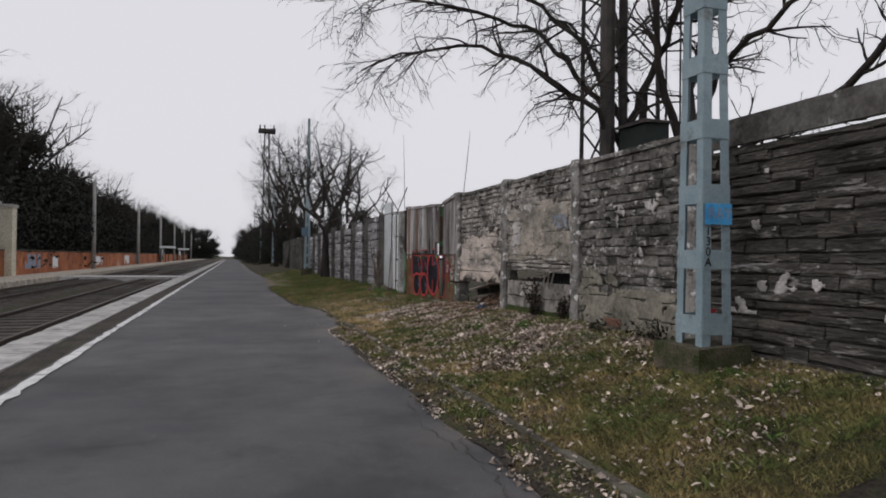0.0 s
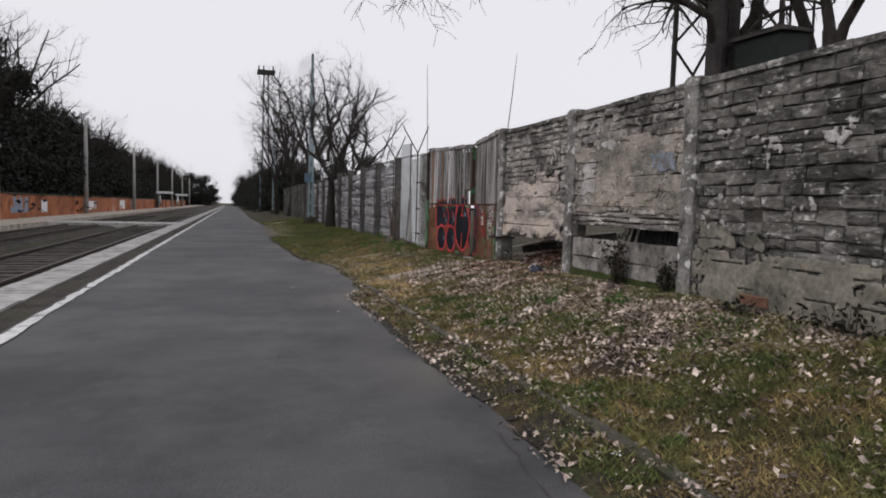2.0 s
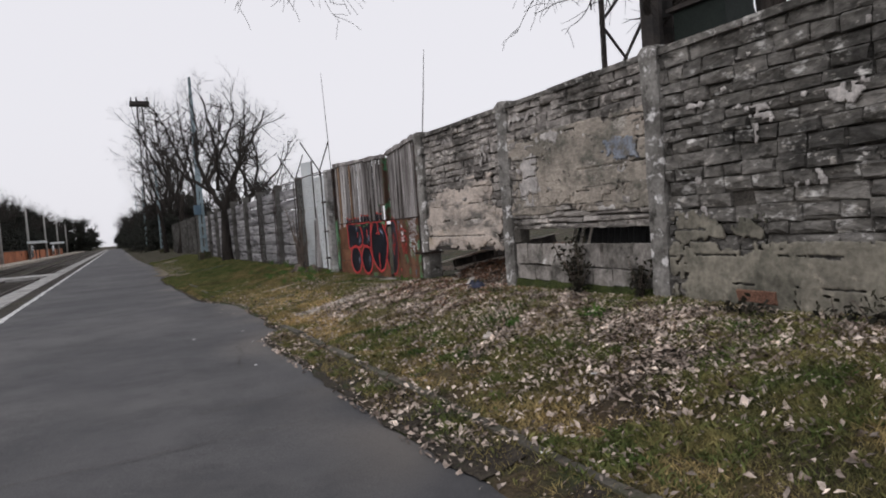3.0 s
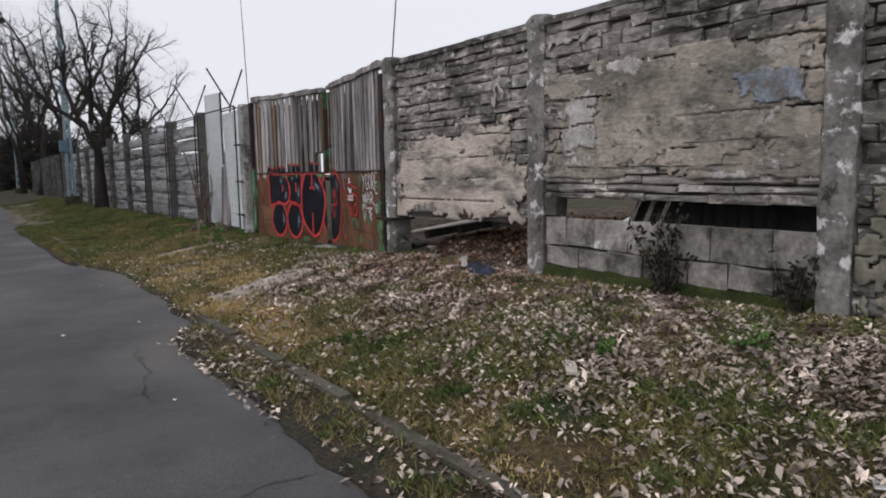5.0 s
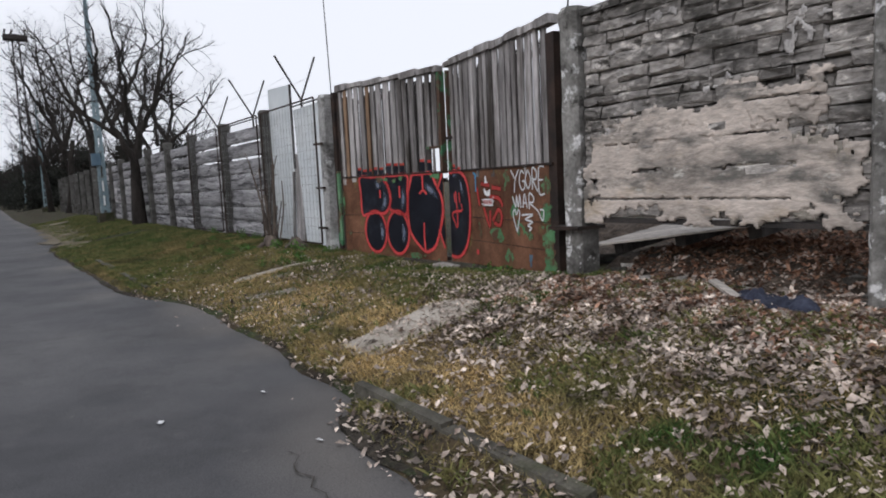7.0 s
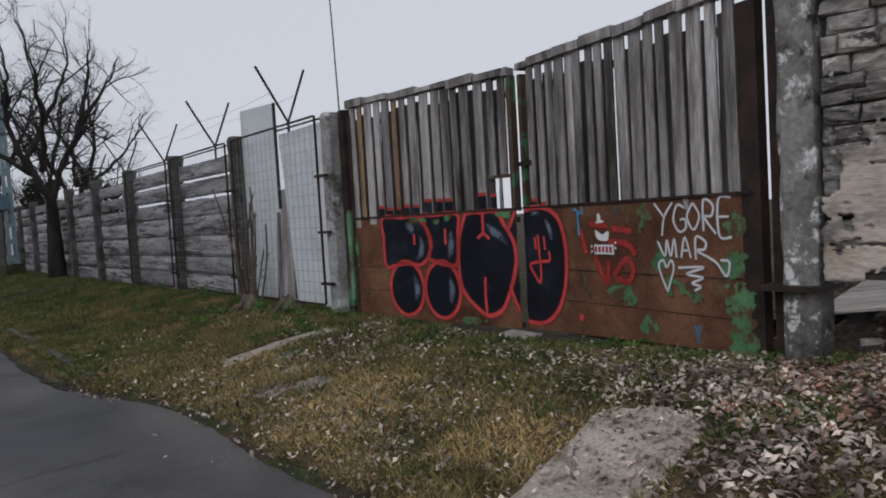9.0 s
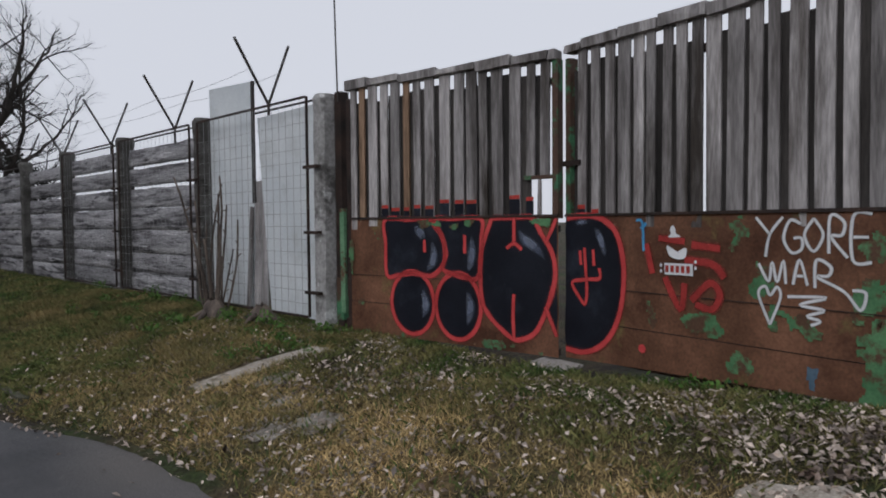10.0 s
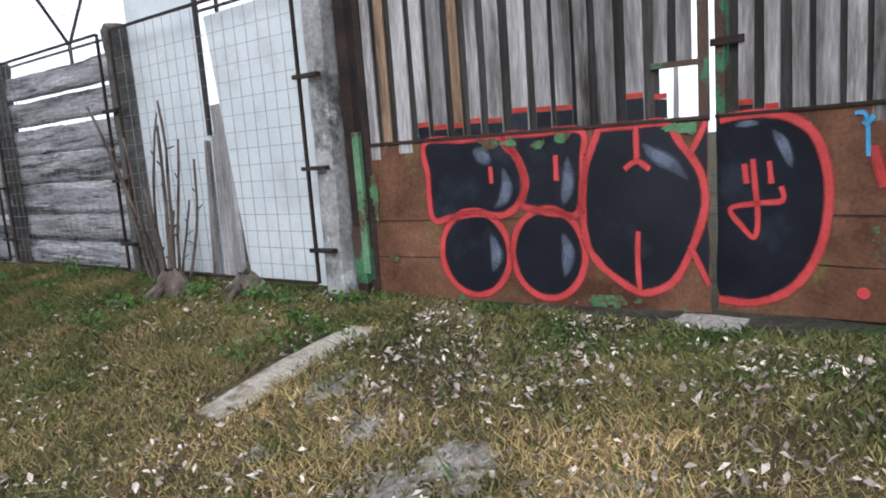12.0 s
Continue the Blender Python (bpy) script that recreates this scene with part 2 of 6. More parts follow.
SPRAY_R = mat("red_spray", (0.48, 0.05, 0.05), (0.68, 0.085, 0.085), 5.0, 80, 0.55, 0.1, 0.003, grain=0.15)
SPRAY_RD = mat("thin_red_spray", (0.34, 0.035, 0.025), (0.5, 0.05, 0.04), 6.0, 60, 0.6, 0.1, 0.003, stain=((0.15, 0.05, 0.02), 0.57, 0.06, 6.0), grain=0.2)
SPRAY_W = mat("white_spray", (0.66, 0.67, 0.68), (0.82, 0.83, 0.84), 6.0, 80, 0.55, 0.1, 0.003, grain=0.1)
SPRAY_HL = mat("pale_blue_grey_spray", (0.16, 0.19, 0.26), (0.3, 0.34, 0.42), 8.0, 80, 0.55, 0.1, 0.003, grain=0.2)
B_SOFT = mat("misted_blue_spray", (0.06, 0.28, 0.55), (0.1, 0.38, 0.65), 6.0, 80, 0.6, 0, grain=0.2, misted=True)
R_SOFT = mat("misted_red_spray", (0.5, 0.055, 0.055), (0.68, 0.085, 0.085), 5.0, 80, 0.55, 0, grain=0.15, misted=True)
RD_SOFT = mat("misted_thin_red_spray", (0.3, 0.035, 0.03), (0.45, 0.05, 0.045), 6.0, 60, 0.6, 0, grain=0.2, misted=True)
W_SOFT = mat("misted_white_spray", (0.66, 0.67, 0.68), (0.82, 0.83, 0.84), 6.0, 80, 0.55, 0, grain=0.1, misted=True)
HL_SOFT = mat("misted_pale_spray", (0.11, 0.13, 0.19), (0.24, 0.27, 0.35), 8.0, 80, 0.55, 0, grain=0.2, misted=True)
SPRAY_B = mat("blue_spray", (0.05, 0.3, 0.62), (0.1, 0.42, 0.75), 6.0, 80, 0.6, 0.1, 0.003, stain=((0.2, 0.35, 0.45), 0.6, 0.05, 20.0), grain=0.2)
SPRAY_G = mat("green_touch_up_paint", (0.06, 0.16, 0.07), (0.11, 0.25, 0.115), 5.0, 60, 0.6, 0.2, 0.004, stain=((0.1, 0.055, 0.033), 0.52, 0.05, 7.0), grain=0.2)
PYLON = mat("blue_grey_paint", (0.2, 0.27, 0.3), (0.27, 0.35, 0.38), 3.0, 60, 0.6, 0.2, 0.004, stain=((0.16, 0.17, 0.16), 0.63, 0.06, 5.0), grain=0.15)
BLACKPAINT = mat("black_lettering", (0.01, 0.01, 0.01), (0.02, 0.02, 0.02), 5, 60, 0.6, 0)
FOOTING = mat("mossy_footing", (0.06, 0.052, 0.036), (0.13, 0.11, 0.08), 4.0, 50, 0.97, 0.9, 0.02, stain=((0.035, 0.045, 0.014), 0.52, 0.08, 3.0), grain=0.4)
WHITEPANEL = mat("white_sheet_panel", (0.66, 0.7, 0.72), (0.76, 0.79, 0.8), 1.5, 40, 0.5, 0.1, 0.003, stain=((0.55, 0.57, 0.56), 0.62, 0.1, 2.0), grain=0.06)
MESHWIRE = mat("galvanised_wire", (0.25, 0.25, 0.25), (0.36, 0.36, 0.36), 5, 60, 0.5, 0, metal=0.5)
DARKSTEEL = mat("dark_steel", (0.028, 0.026, 0.025), (0.06, 0.05, 0.045), 5, 60, 0.7, 0.2, 0.004)
BARK = mat("bark", (0.018, 0.015, 0.013), (0.045, 0.038, 0.033), 4.0, 40, 0.95, 0.8, 0.02, stretch=(1, 1, 0.3))
IVY = mat("dark_ivy", (0.011, 0.013, 0.01), (0.028, 0.03, 0.022), 0.6, 8, 0.8, 0, rand=0.5, island=True)
BRICK_O = mat("orange_brick", (0.3, 0.1, 0.045), (0.46, 0.17, 0.075), 0.7, 8, 0.9, 0.5, 0.02, stain=[((0.5, 0.46, 0.42), 0.66, 0.05, 0.35), ((0.16, 0.06, 0.035), 0.58, 0.08, 0.9)], grain=0.3, rand=0.2)
POLE_C = mat("pole_concrete", (0.26, 0.25, 0.24), (0.38, 0.37, 0.35), 1.5, 20, 0.9, 0.3, 0.01)
GREENBOX = mat("dark_green_cabinet", (0.008, 0.013, 0.011), (0.016, 0.024, 0.02), 2, 40, 0.6, 0.2, 0.004)
SHRUB = mat("shrub_bark", (0.06, 0.047, 0.04), (0.17, 0.135, 0.11), 8, 60, 0.9, 0.6, 0.01, stretch=(1, 1, 0.3), grain=0.3)
PALLETWOOD = mat("grey_board", (0.4, 0.36, 0.32), (0.6, 0.55, 0.5), 3.0, 50, 0.9, 0.5, 0.01, stretch=(1, 0.15, 1), rand=0.2)
TARP = mat("blue_grey_cloth", (0.022, 0.025, 0.04), (0.06, 0.067, 0.1), 6, 50, 0.95, 0.6, 0.02)
PLASTIC_W = mat("white_litter", (0.7, 0.7, 0.7), (0.85, 0.85, 0.84), 6, 50, 0.5, 0.1, 0.003, rand=0.15)
GREEN_LIGHT = mat("pale_green_paint", (0.1, 0.21, 0.115), (0.17, 0.32, 0.18), 4.0, 50, 0.65, 0.3, 0.005, stain=[((0.11, 0.055, 0.033), 0.57, 0.03, 5.0)], grain=0.2)
BLUE_WASH = mat("faded_blue_grey_spray", (0.15, 0.17, 0.2), (0.3, 0.33, 0.38), 7.0, 50, 0.9, 0.4, 0.006, stain=((0.16, 0.15, 0.14), 0.52, 0.05, 9.0), grain=0.3)
DARKSHEET = mat("black_corrugated_sheet", (0.012, 0.012, 0.013), (0.03, 0.03, 0.03), 3, 50, 0.7, 0.3, 0.006)
BRICKRED = mat("reddish_block", (0.13, 0.065, 0.045), (0.2, 0.11, 0.075), 4, 50, 0.95, 0.8, 0.015)
CONCRETE_L = mat("pale_rubble", (0.3, 0.28, 0.25), (0.5, 0.47, 0.43), 3, 40, 0.95, 0.7, 0.02, rand=0.3)
PEBBLE = mat("pale_grit", (0.17, 0.15, 0.125), (0.33, 0.3, 0.26), 8, 60, 0.95, 0, rand=0.4, island=True)
HEAP = mat("brown_debris", (0.05, 0.038, 0.03), (0.15, 0.115, 0.088), 6, 40, 0.98, 1.0, 0.03, stain=((0.25, 0.22, 0.19), 0.66, 0.03, 9.0), grain=0.5)
CREAM = mat("cream_facade", (0.5, 0.46, 0.36), (0.62, 0.58, 0.47), 1, 10, 0.9, 0.2)
GLASS = mat("dark_window_glass", (0.03, 0.035, 0.04), (0.05, 0.055, 0.06), 1, 5, 0.15, 0, spec=0.6)


# ---- mesh building ----
class Shell:
    """Vertices and faces on their way to one mesh."""

    def __init__(self):
        self.v, self.f, self.soft = [], [], None

    def box(self, x0, x1, y0, y1, z0, z1, wob=0.0, rnd=random):
        k = len(self.v)
        for x in (x0, x1):
            for y in (y0, y1):
                for z in (z0, z1):
                    self.v.append((x + rnd.uniform(-wob, wob), y + rnd.uniform(-wob, wob), z + rnd.uniform(-wob, wob)))
        for q in ((0, 1, 3, 2), (4, 6, 7, 5), (0, 4, 5, 1), (2, 3, 7, 6), (0, 2, 6, 4), (1, 5, 7, 3)):
            self.f.append(tuple(k + i for i in q))
        return self

    def stone(self, x0, x1, y0, y1, z0, z1, c=0.015, wob=0.006, rnd=random):
        """A block whose low-x face has worn, chamfered edges."""
        k = len(self.v)
        u = lambda s=1.0: rnd.uniform(-wob, wob) * s  # noqa: E731
        ring = ((y0, z0), (y1, z0), (y1, z1), (y0, z1))
        inner = ((y0 + c, z0 + c), (y1 - c, z0 + c), (y1 - c, z1 - c), (y0 + c, z1 - c))
        for y, z in ring:
            self.v.append((x1, y, z))
        for y, z in ring:
            self.v.append((x0 + c + abs(u(2)), y + u(), z + u()))
        for y, z in inner:
            self.v.append((x0 + u(), y + u(2), z + u(2)))
        self.v.append((x0 + u(2), (y0 + y1) / 2 + u(5), (z0 + z1) / 2 + u(2)))
        for i in range(4):
            j = (i + 1) % 4
            self.f.append((k + i, k + j, k + 4 + j, k + 4 + i))
            self.f.append((k + 4 + i, k + 4 + j, k + 8 + j, k + 8 + i))
            self.f.append((k + 8 + i, k + 8 + j, k + 12))
        return self

    def tube(self, pts, radii, n=6, caps=True):
        k, m = len(self.v), len(pts)
        P = [Vector(p) for p in pts]
        ref = Vector((0.31, 0.77, 0.55))
        for i, p in enumerate(P):
            d = (P[min(i + 1, m - 1)] - P[max(i - 1, 0)]).normalized()
            a = d.cross(ref)
            if a.length < 0.1:
                a = d.cross(Vector((1, 0, 0)))
            a.normalize()
            b = d.cross(a)
            r = radii[i] if hasattr(radii, "__len__") else radii
            for s in range(n):
                t = 2 * math.pi * s / n
                self.v.append(tuple(p + r * (math.cos(t) * a + math.sin(t) * b)))
        for i in range(m - 1):
            for s in range(n):
                s2 = (s + 1) % n
                self.f.append((k + i * n + s, k + i * n + s2, k + (i + 1) * n + s2, k + (i + 1) * n + s))
        if caps and n > 2:
            self.f.append(tuple(k + s for s in reversed(range(n))))
            self.f.append(tuple(k + (m - 1) * n + s for s in range(n)))
        return self

    def prism(self, outline, y0, y1):
        """An outline in x and z, drawn out from y0 to y1."""
        k, n = len(self.v), len(outline)
        self.v += [(x, y0, z) for x, z in outline] + [(x, y1, z) for x, z in outline]
        self.f += [tuple(k + i for i in range(n)), tuple(k + n + i for i in reversed(range(n)))]
        self.f += [(k + i, k + n + i, k + n + (i + 1) % n, k + (i + 1) % n) for i in range(n)]
        return self

    def grid(self, us, vs, fn, keep=None):
        k, w = len(self.v), len(vs)
        self.v += [fn(u, v) for u in us for v in vs]
        for i in range(len(us) - 1):
            for j in range(w - 1):
                if keep is None or keep((us[i] + us[i + 1]) / 2, (vs[j] + vs[j + 1]) / 2):
                    self.f.append((k + i * w + j, k + (i + 1) * w + j, k + (i + 1) * w + j + 1, k + i * w + j + 1))
        return self

    def mesh(self, name, material, smooth=False, fix=True):
        me = bpy.data.meshes.new(name)
        me.from_pydata(self.v, [], self.f)
        if fix:
            bm = bmesh.new()
            bm.from_mesh(me)
            bmesh.ops.recalc_face_normals(bm, faces=bm.faces)
            bm.to_mesh(me)
            bm.free()
        if smooth:
            me.polygons.foreach_set("use_smooth", [True] * len(me.polygons))
        if self.soft:
            me.attributes.new("soft", "FLOAT", "POINT").data.foreach_set("value", self.soft)
        me.materials.append(material)
        me.update()
        return me


def part(name, shell, material, parent=None, label="", smooth=False, fix=True, at=None):
    ob = new(name, shell.mesh(name, material, smooth, fix))
    if parent is not None:
        ob.parent = parent
    if at is not None:
        ob.matrix_basis = at
    return tagged(ob, label) if label else ob


def thing(name, m, label, category, group="", kind=""):
    ob = new(name)
    ob.empty_display_size = 0.1
    ob.matrix_basis = m
    return tagged(ob, label, category, group, kind)


def nz(x, y, z=0.0, s=1.0):
    return noise.noise(Vector((x * s, y * s, z * s)))


def smooth01(t):
    t = max(0.0, min(1.0, t))
    return t * t * (3 - 2 * t)


# ---- plan ----
KERB_X, WALL_X = 2.07, 4.5
POST_Y = [5.8, 8.22, 10.75, 13.22]
FENCE_Y = [18.36, 20.95, 23.55, 26.25, 28.95, 31.7]


def wall_foot(y):
    """Height of the verge where it meets the wall."""
    return 0.46 - 0.06 * smooth01((y - 8) / 5) - 0.11 * smooth01((y - 13) / 2) - 0.055 * math.exp(-((y - 15.9) / 1.3) ** 2) + 0.05 * smooth01((y - 17) / 2.5)


def road_edge(y):
    e = 1.69 + 0.33 * smooth01((y - 12.15) / 0.6) + 0.06 * smooth01((y - 13.5) / 1.5) - 0.5 * smooth01((y - 16.7) / 2.5)
    e += 0.5 * smooth01((y - 28.6) / 4) - 0.2 * smooth01((y - 19.5) / 8) - 0.35 * smooth01((y - 36) / 30)
    return e + 0.07 * nz(y, 3.3, 0, 1.3) + 0.03 * nz(y, 9.1, 0, 5)


def ground_z(x, y):
    if x < -9.7:
        z = -0.02 if x < -9.9 else -0.25
    elif x < -2.95:
        z = -0.27 - 0.06 * nz(x, y, 1, 0.9)
    elif x < 1.2:
        z = -0.1
    else:
        foot, e = wall_foot(y), road_edge(y)
        z = -0.1 + 0.105 * smooth01((x - e + 0.1) / 0.12) + 0.055 * smooth01((x - e - 0.04) / 0.3)
        z += (foot - 0.06) * smooth01((x - 2.15) / 2.25) ** 0.9
        if x > e + 0.03:
            z += 0.022 * nz(x, y, 0, 1.7) + 0.012 * nz(x, y, 5, 6)
    return z


def worn(x, y):
    """How far the turf is trodden down to dry straw."""
    a = smooth01((y - 10.2) / 2.5) * (1 - 0.45 * smooth01((y - 15.4) / 1.2) - 0.55 * smooth01((y - 16.8) / 2)) * (1 - smooth01((x - 2.7 - 0.12 * max(0.0, y - 13)) / 0.9))
    b = 0.4 * smooth01((x - 2.12) / 0.1) * smooth01((y - 3) / 3) * (1 - smooth01((x - 2.35) / 0.5)) * (1 - smooth01((y - 17) / 4))
    c = 0.3 * smooth01((y - 14.5) / 1.5) * (1 - smooth01((y - 18) / 1.5)) * (1 - smooth01((x - 4.0) / 0.4))
    return max(0.0, min(1.0, max(a, b, c) * (0.75 + 1.3 * nz(x, y, 4, 1.8) + 0.7 * nz(x, y, 2, 6)) * smooth01((x - road_edge(y) - 0.05) / 0.2)))


def mark_wear(ob):
    me = ob.data
    at = me.attributes.new("wear", "FLOAT", "POINT")
    at.data.foreach_set("value", [worn(v.co.x, v.co.y) if 1.5 < v.co.x < 4.6 and 2 < v.co.y < 22 else 0.0 for v in me.vertices])


# ---- ground and road ----
def steps(a, b, d):
    n = max(1, round((b - a) / d))
    return [a + (b - a) * i / n for i in range(n)]


gx = [-900, -400, -200, -100, -60, -30, -20, -14, -11, -9.91, -9.9, -9.71, -9.7, -8, -6, -4.5, -2.96, -2.95, -1, 1.19] + steps(1.2, 5.0, 0.06) + [5, 6, 8, 10, 14, 20, 30, 60, 100, 200, 400, 900]
gy = [-300, -100, -40, -15, -6, -2] + steps(0, 24, 0.1) + steps(24, 50, 0.7) + [50, 60, 75, 100, 130, 170, 220, 300, 500, 900]
part("ground", Shell().grid(gx, gy, lambda x, y: (x, y, ground_z(x, y))), GROUND, smooth=True, fix=False,
     label="uneven winter verge of brown soil and sparse yellowed grass")
mark_wear(tagged(bpy.data.objects["ground"], category="ground", kind="structure"))

ry = steps(-40, 0, 2) + steps(0, 50, 0.12) + steps(50, 260, 3) + [260]
ru = [0, 0.2, 0.4, 0.6, 0.75, 0.82, 0.88, 0.92, 0.955, 0.985, 1.0]


def road_point(u, y):
    x = -2.08 + u * (road_edge(y) + 2.08)
    z = 0.006 * nz(x, y, 0, 0.8) + 0.002 * nz(x, y, 0, 7) - (0.012 if u == 1.0 else 0.0)
    return (x, y, z)


pav = part("pavement", Shell().grid(ru, ry, road_point), ASPHALT, smooth=True, fix=False, label="worn dark grey asphalt footpath with a ragged edge")
tagged(pav, category="footpath", kind="structure")
pav.data.attributes.new("wear", "FLOAT", "POINT").data.foreach_set("value", [0.75 * smooth01((v.co.x - road_edge(v.co.y) + 0.75) / 0.75) * max(0.0, min(1.0, 0.35 + 1.6 * nz(v.co.x, v.co.y, 2, 1.1))) for v in pav.data.vertices])
strip = part("pavement_edge_strip", Shell().grid([-2.47, -2.3, -2.08], ry, lambda x, y: (x, y, -0.006 + 0.004 * nz(x, y, 2, 2))), GRAVEL, smooth=True, fix=False,
             label="dark gritty strip between footpath and platform edge")
tagged(strip, category="strip", kind="structure")

# ---- painted line, platform edge, tracks ----
line = thing("platform_line", pose(0, 0, 0), "worn broken white safety line painted on the asphalt", "road marking", kind="structure")
rng = random.Random(4)
y = -6.0
while y < 46:
    run = rng.uniform(0.9, 2.6)
    ys = [y + i * run / 8 for i in range(9)]
    w0, w1 = rng.uniform(0, 9), rng.uniform(0, 9)
    part("stroke", Shell().grid([0, 1], ys, lambda u, v: (-2.03 + 0.06 * nz(v, w0, 0, 4) if u == 0 else -1.91 + 0.06 * nz(v, w1, 0, 4), v, 0.012)), PAINT_W, line, fix=False)
    y += run + rng.uniform(0.03, 0.14)
part("far_stroke", Shell().box(-2.04, -1.91, 46, 200, -0.02, 0.012), PAINT_W, line)

rc = random.Random(17)
for x0, y0, dx, dy, ln in ((1.35, 2.2, 0.12, 1, 2.6), (1.5, 4.4, 0.05, 1, 1.8), (-1.2, 5.0, 1, 0.25, 1.4), (0.6, 9.0, 1, 0.1, 1.2), (1.2, 10.6, 0.1, 1, 1.7), (-0.6, 12.5, 0.5, 1, 1.6), (1.1, 15.4, 1, 0.15, 0.9), (-1.5, 16.0, 1, 0.05, 3.2), (-1.7, 8.2, 1, 0.03, 3.2)):
    pts, d = [], Vector((dx, dy, 0)).normalized()
    for i in range(int(ln / 0.09)):
        t = 0.09 * i
        pts.append(Vector((x0, y0, 0.009)) + d * t + Vector((-d.y, d.x, 0)) * (0.12 * nz(t, x0, y0, 1.6) + 0.03 * rc.uniform(-1, 1)))
    sh = Shell()
    for p in pts:
        w = 0.004 * rc.uniform(0.5, 1.4)
        sh.v += [(p.x - w * d.y, p.y + w * d.x, p.z), (p.x + w * d.y, p.y - w * d.x, p.z)]
    sh.f = [(2 * i, 2 * i + 1, 2 * i + 3, 2 * i + 2) for i in range(len(pts) - 1)]
    part("crack", sh, MORTAR, pav, "dirt-filled crack", fix=False)

coping = thing("platform_edge", pose(0, 0, 0), "pale concrete coping stones along the tram platform edge", "platform edge", kind="structure")
cop = Shell().box(-3.08, -2.47, 0.004, 0.996, -0.3, 0.02, 0.004, random.Random(2)).mesh("coping_stone", COPING)
for i in range(-8, 62):
    if 44 <= i < 47:
        continue
    ob = new("coping_stone", cop)
    ob.parent, ob.matrix_basis = coping, pose(0.008 * rng.uniform(-1, 1), i, 0.006 * rng.uniform(-1, 1))
part("far_coping", Shell().box(-3.08, -2.47, 62, 260, -0.3, 0.02), COPING, coping)
part("crossing_slab", Shell().box(-9.8, -2.4, 44.1, 46.9, -0.3, -0.02), COPING, None, "pale concrete pedestrian crossing laid across the tram tracks")
tagged(bpy.data.objects["crossing_slab"], category="crossing", kind="structure")

SLEEPER_MESH = Shell().box(-1.15, 1.15, -0.12, 0.12, -0.06, 0.07, 0.006, random.Random(1)).mesh("sleeper", SLEEPER)
for cx in (-4.35, -7.9):
    track = thing("tram_track", pose(cx, 0, -0.24), "tram track with rusty rails on dark ballast and concrete sleepers", "tram track", "two tram tracks")
    for side in (-0.76, 0.76):
        prof = [(side - 0.06, 0.03), (side + 0.06, 0.03), (side + 0.02, 0.06), (side + 0.02, 0.11), (side + 0.036, 0.12), (side + 0.036, 0.15), (side - 0.036, 0.15), (side - 0.036, 0.12), (side - 0.02, 0.11), (side - 0.02, 0.06)]
        part("rail", Shell().prism(prof, -30, 260), RAIL, track)
    for i in range(-10, 110):
        ob = new("sleeper", SLEEPER_MESH)
        ob.parent, ob.matrix_basis = track, pose(0.02 * rng.uniform(-1, 1), 0.65 * i, 0.01 * rng.uniform(-1, 1), 0, 0, rng.uniform(-1, 1))
    bed = Shell().grid([-1.7, -1.3, 0, 1.3, 1.7], steps(-30, 260, 1.0), lambda x, v: (x, v, (0.045 if abs(x) < 1.5 else -0.06) + 0.025 * nz(x, v, cx, 1.9)))
    part("ballast_bed", bed, GRAVEL, track, "dark gravel ballast", smooth=True, fix=False)

fp = part("far_platform", Shell().box(-12.4, -9.75, -30, 260, -0.3, 0.0), SLAB, None, "grey concrete platform on the far side of the tracks")
tagged(fp, category="platform", kind="structure")

soil = Shell().grid([0.0, 0.25, 0.5, 0.75, 1.0], steps(0, 21, 0.07), lambda u, v: (road_edge(v) - 0.02 + 0.05 * nz(v, 1, 3, 3.1) + u * ((2.03 - road_edge(v)) + 0.05 * nz(v, u, 3, 2.2)), v, 0.004 + 0.004 * nz(u * 3, v, 5, 3) + max(0.0, ground_z(road_edge(v) - 0.02 + u * (2.03 - road_edge(v)), v))), lambda u, v: (v < 12.4 or v > 18.4) and nz(v, 2, 2, 1.7) + 0.5 * nz(v, u, 5, 5) > -0.25)
tagged(part("edge_soil", soil, SOIL, None, "dark damp soil gathered along the asphalt edge", smooth=True, fix=False), category="soil", kind="stuff")
kerb = thing("kerb", pose(0, 0, 0), "sunken mossy concrete kerb between verge and footpath", "kerb", kind="structure")
for i in list(range(14)) + [20, 21, 22, 23, 24]:
    s = Shell().box(-0.04, 0.035, 0.006, 0.964, -0.25, 0.0, 0.012, rng)
    v0 = -0.9 + 0.97 * i
    part("kerb_stone", s, KERB, kerb, at=pose(KERB_X + 0.02 * nz(v0, 4, 0, 0.7) - 0.004 * max(0, v0 - 8) - (0.13 if v0 > 15 else 0), v0, 0.085 + 0.012 * rng.uniform(-1, 1), 0.3 * rng.uniform(-1, 1), 2 * rng.uniform(-1, 1), 0.5 * rng.uniform(-1, 1)))


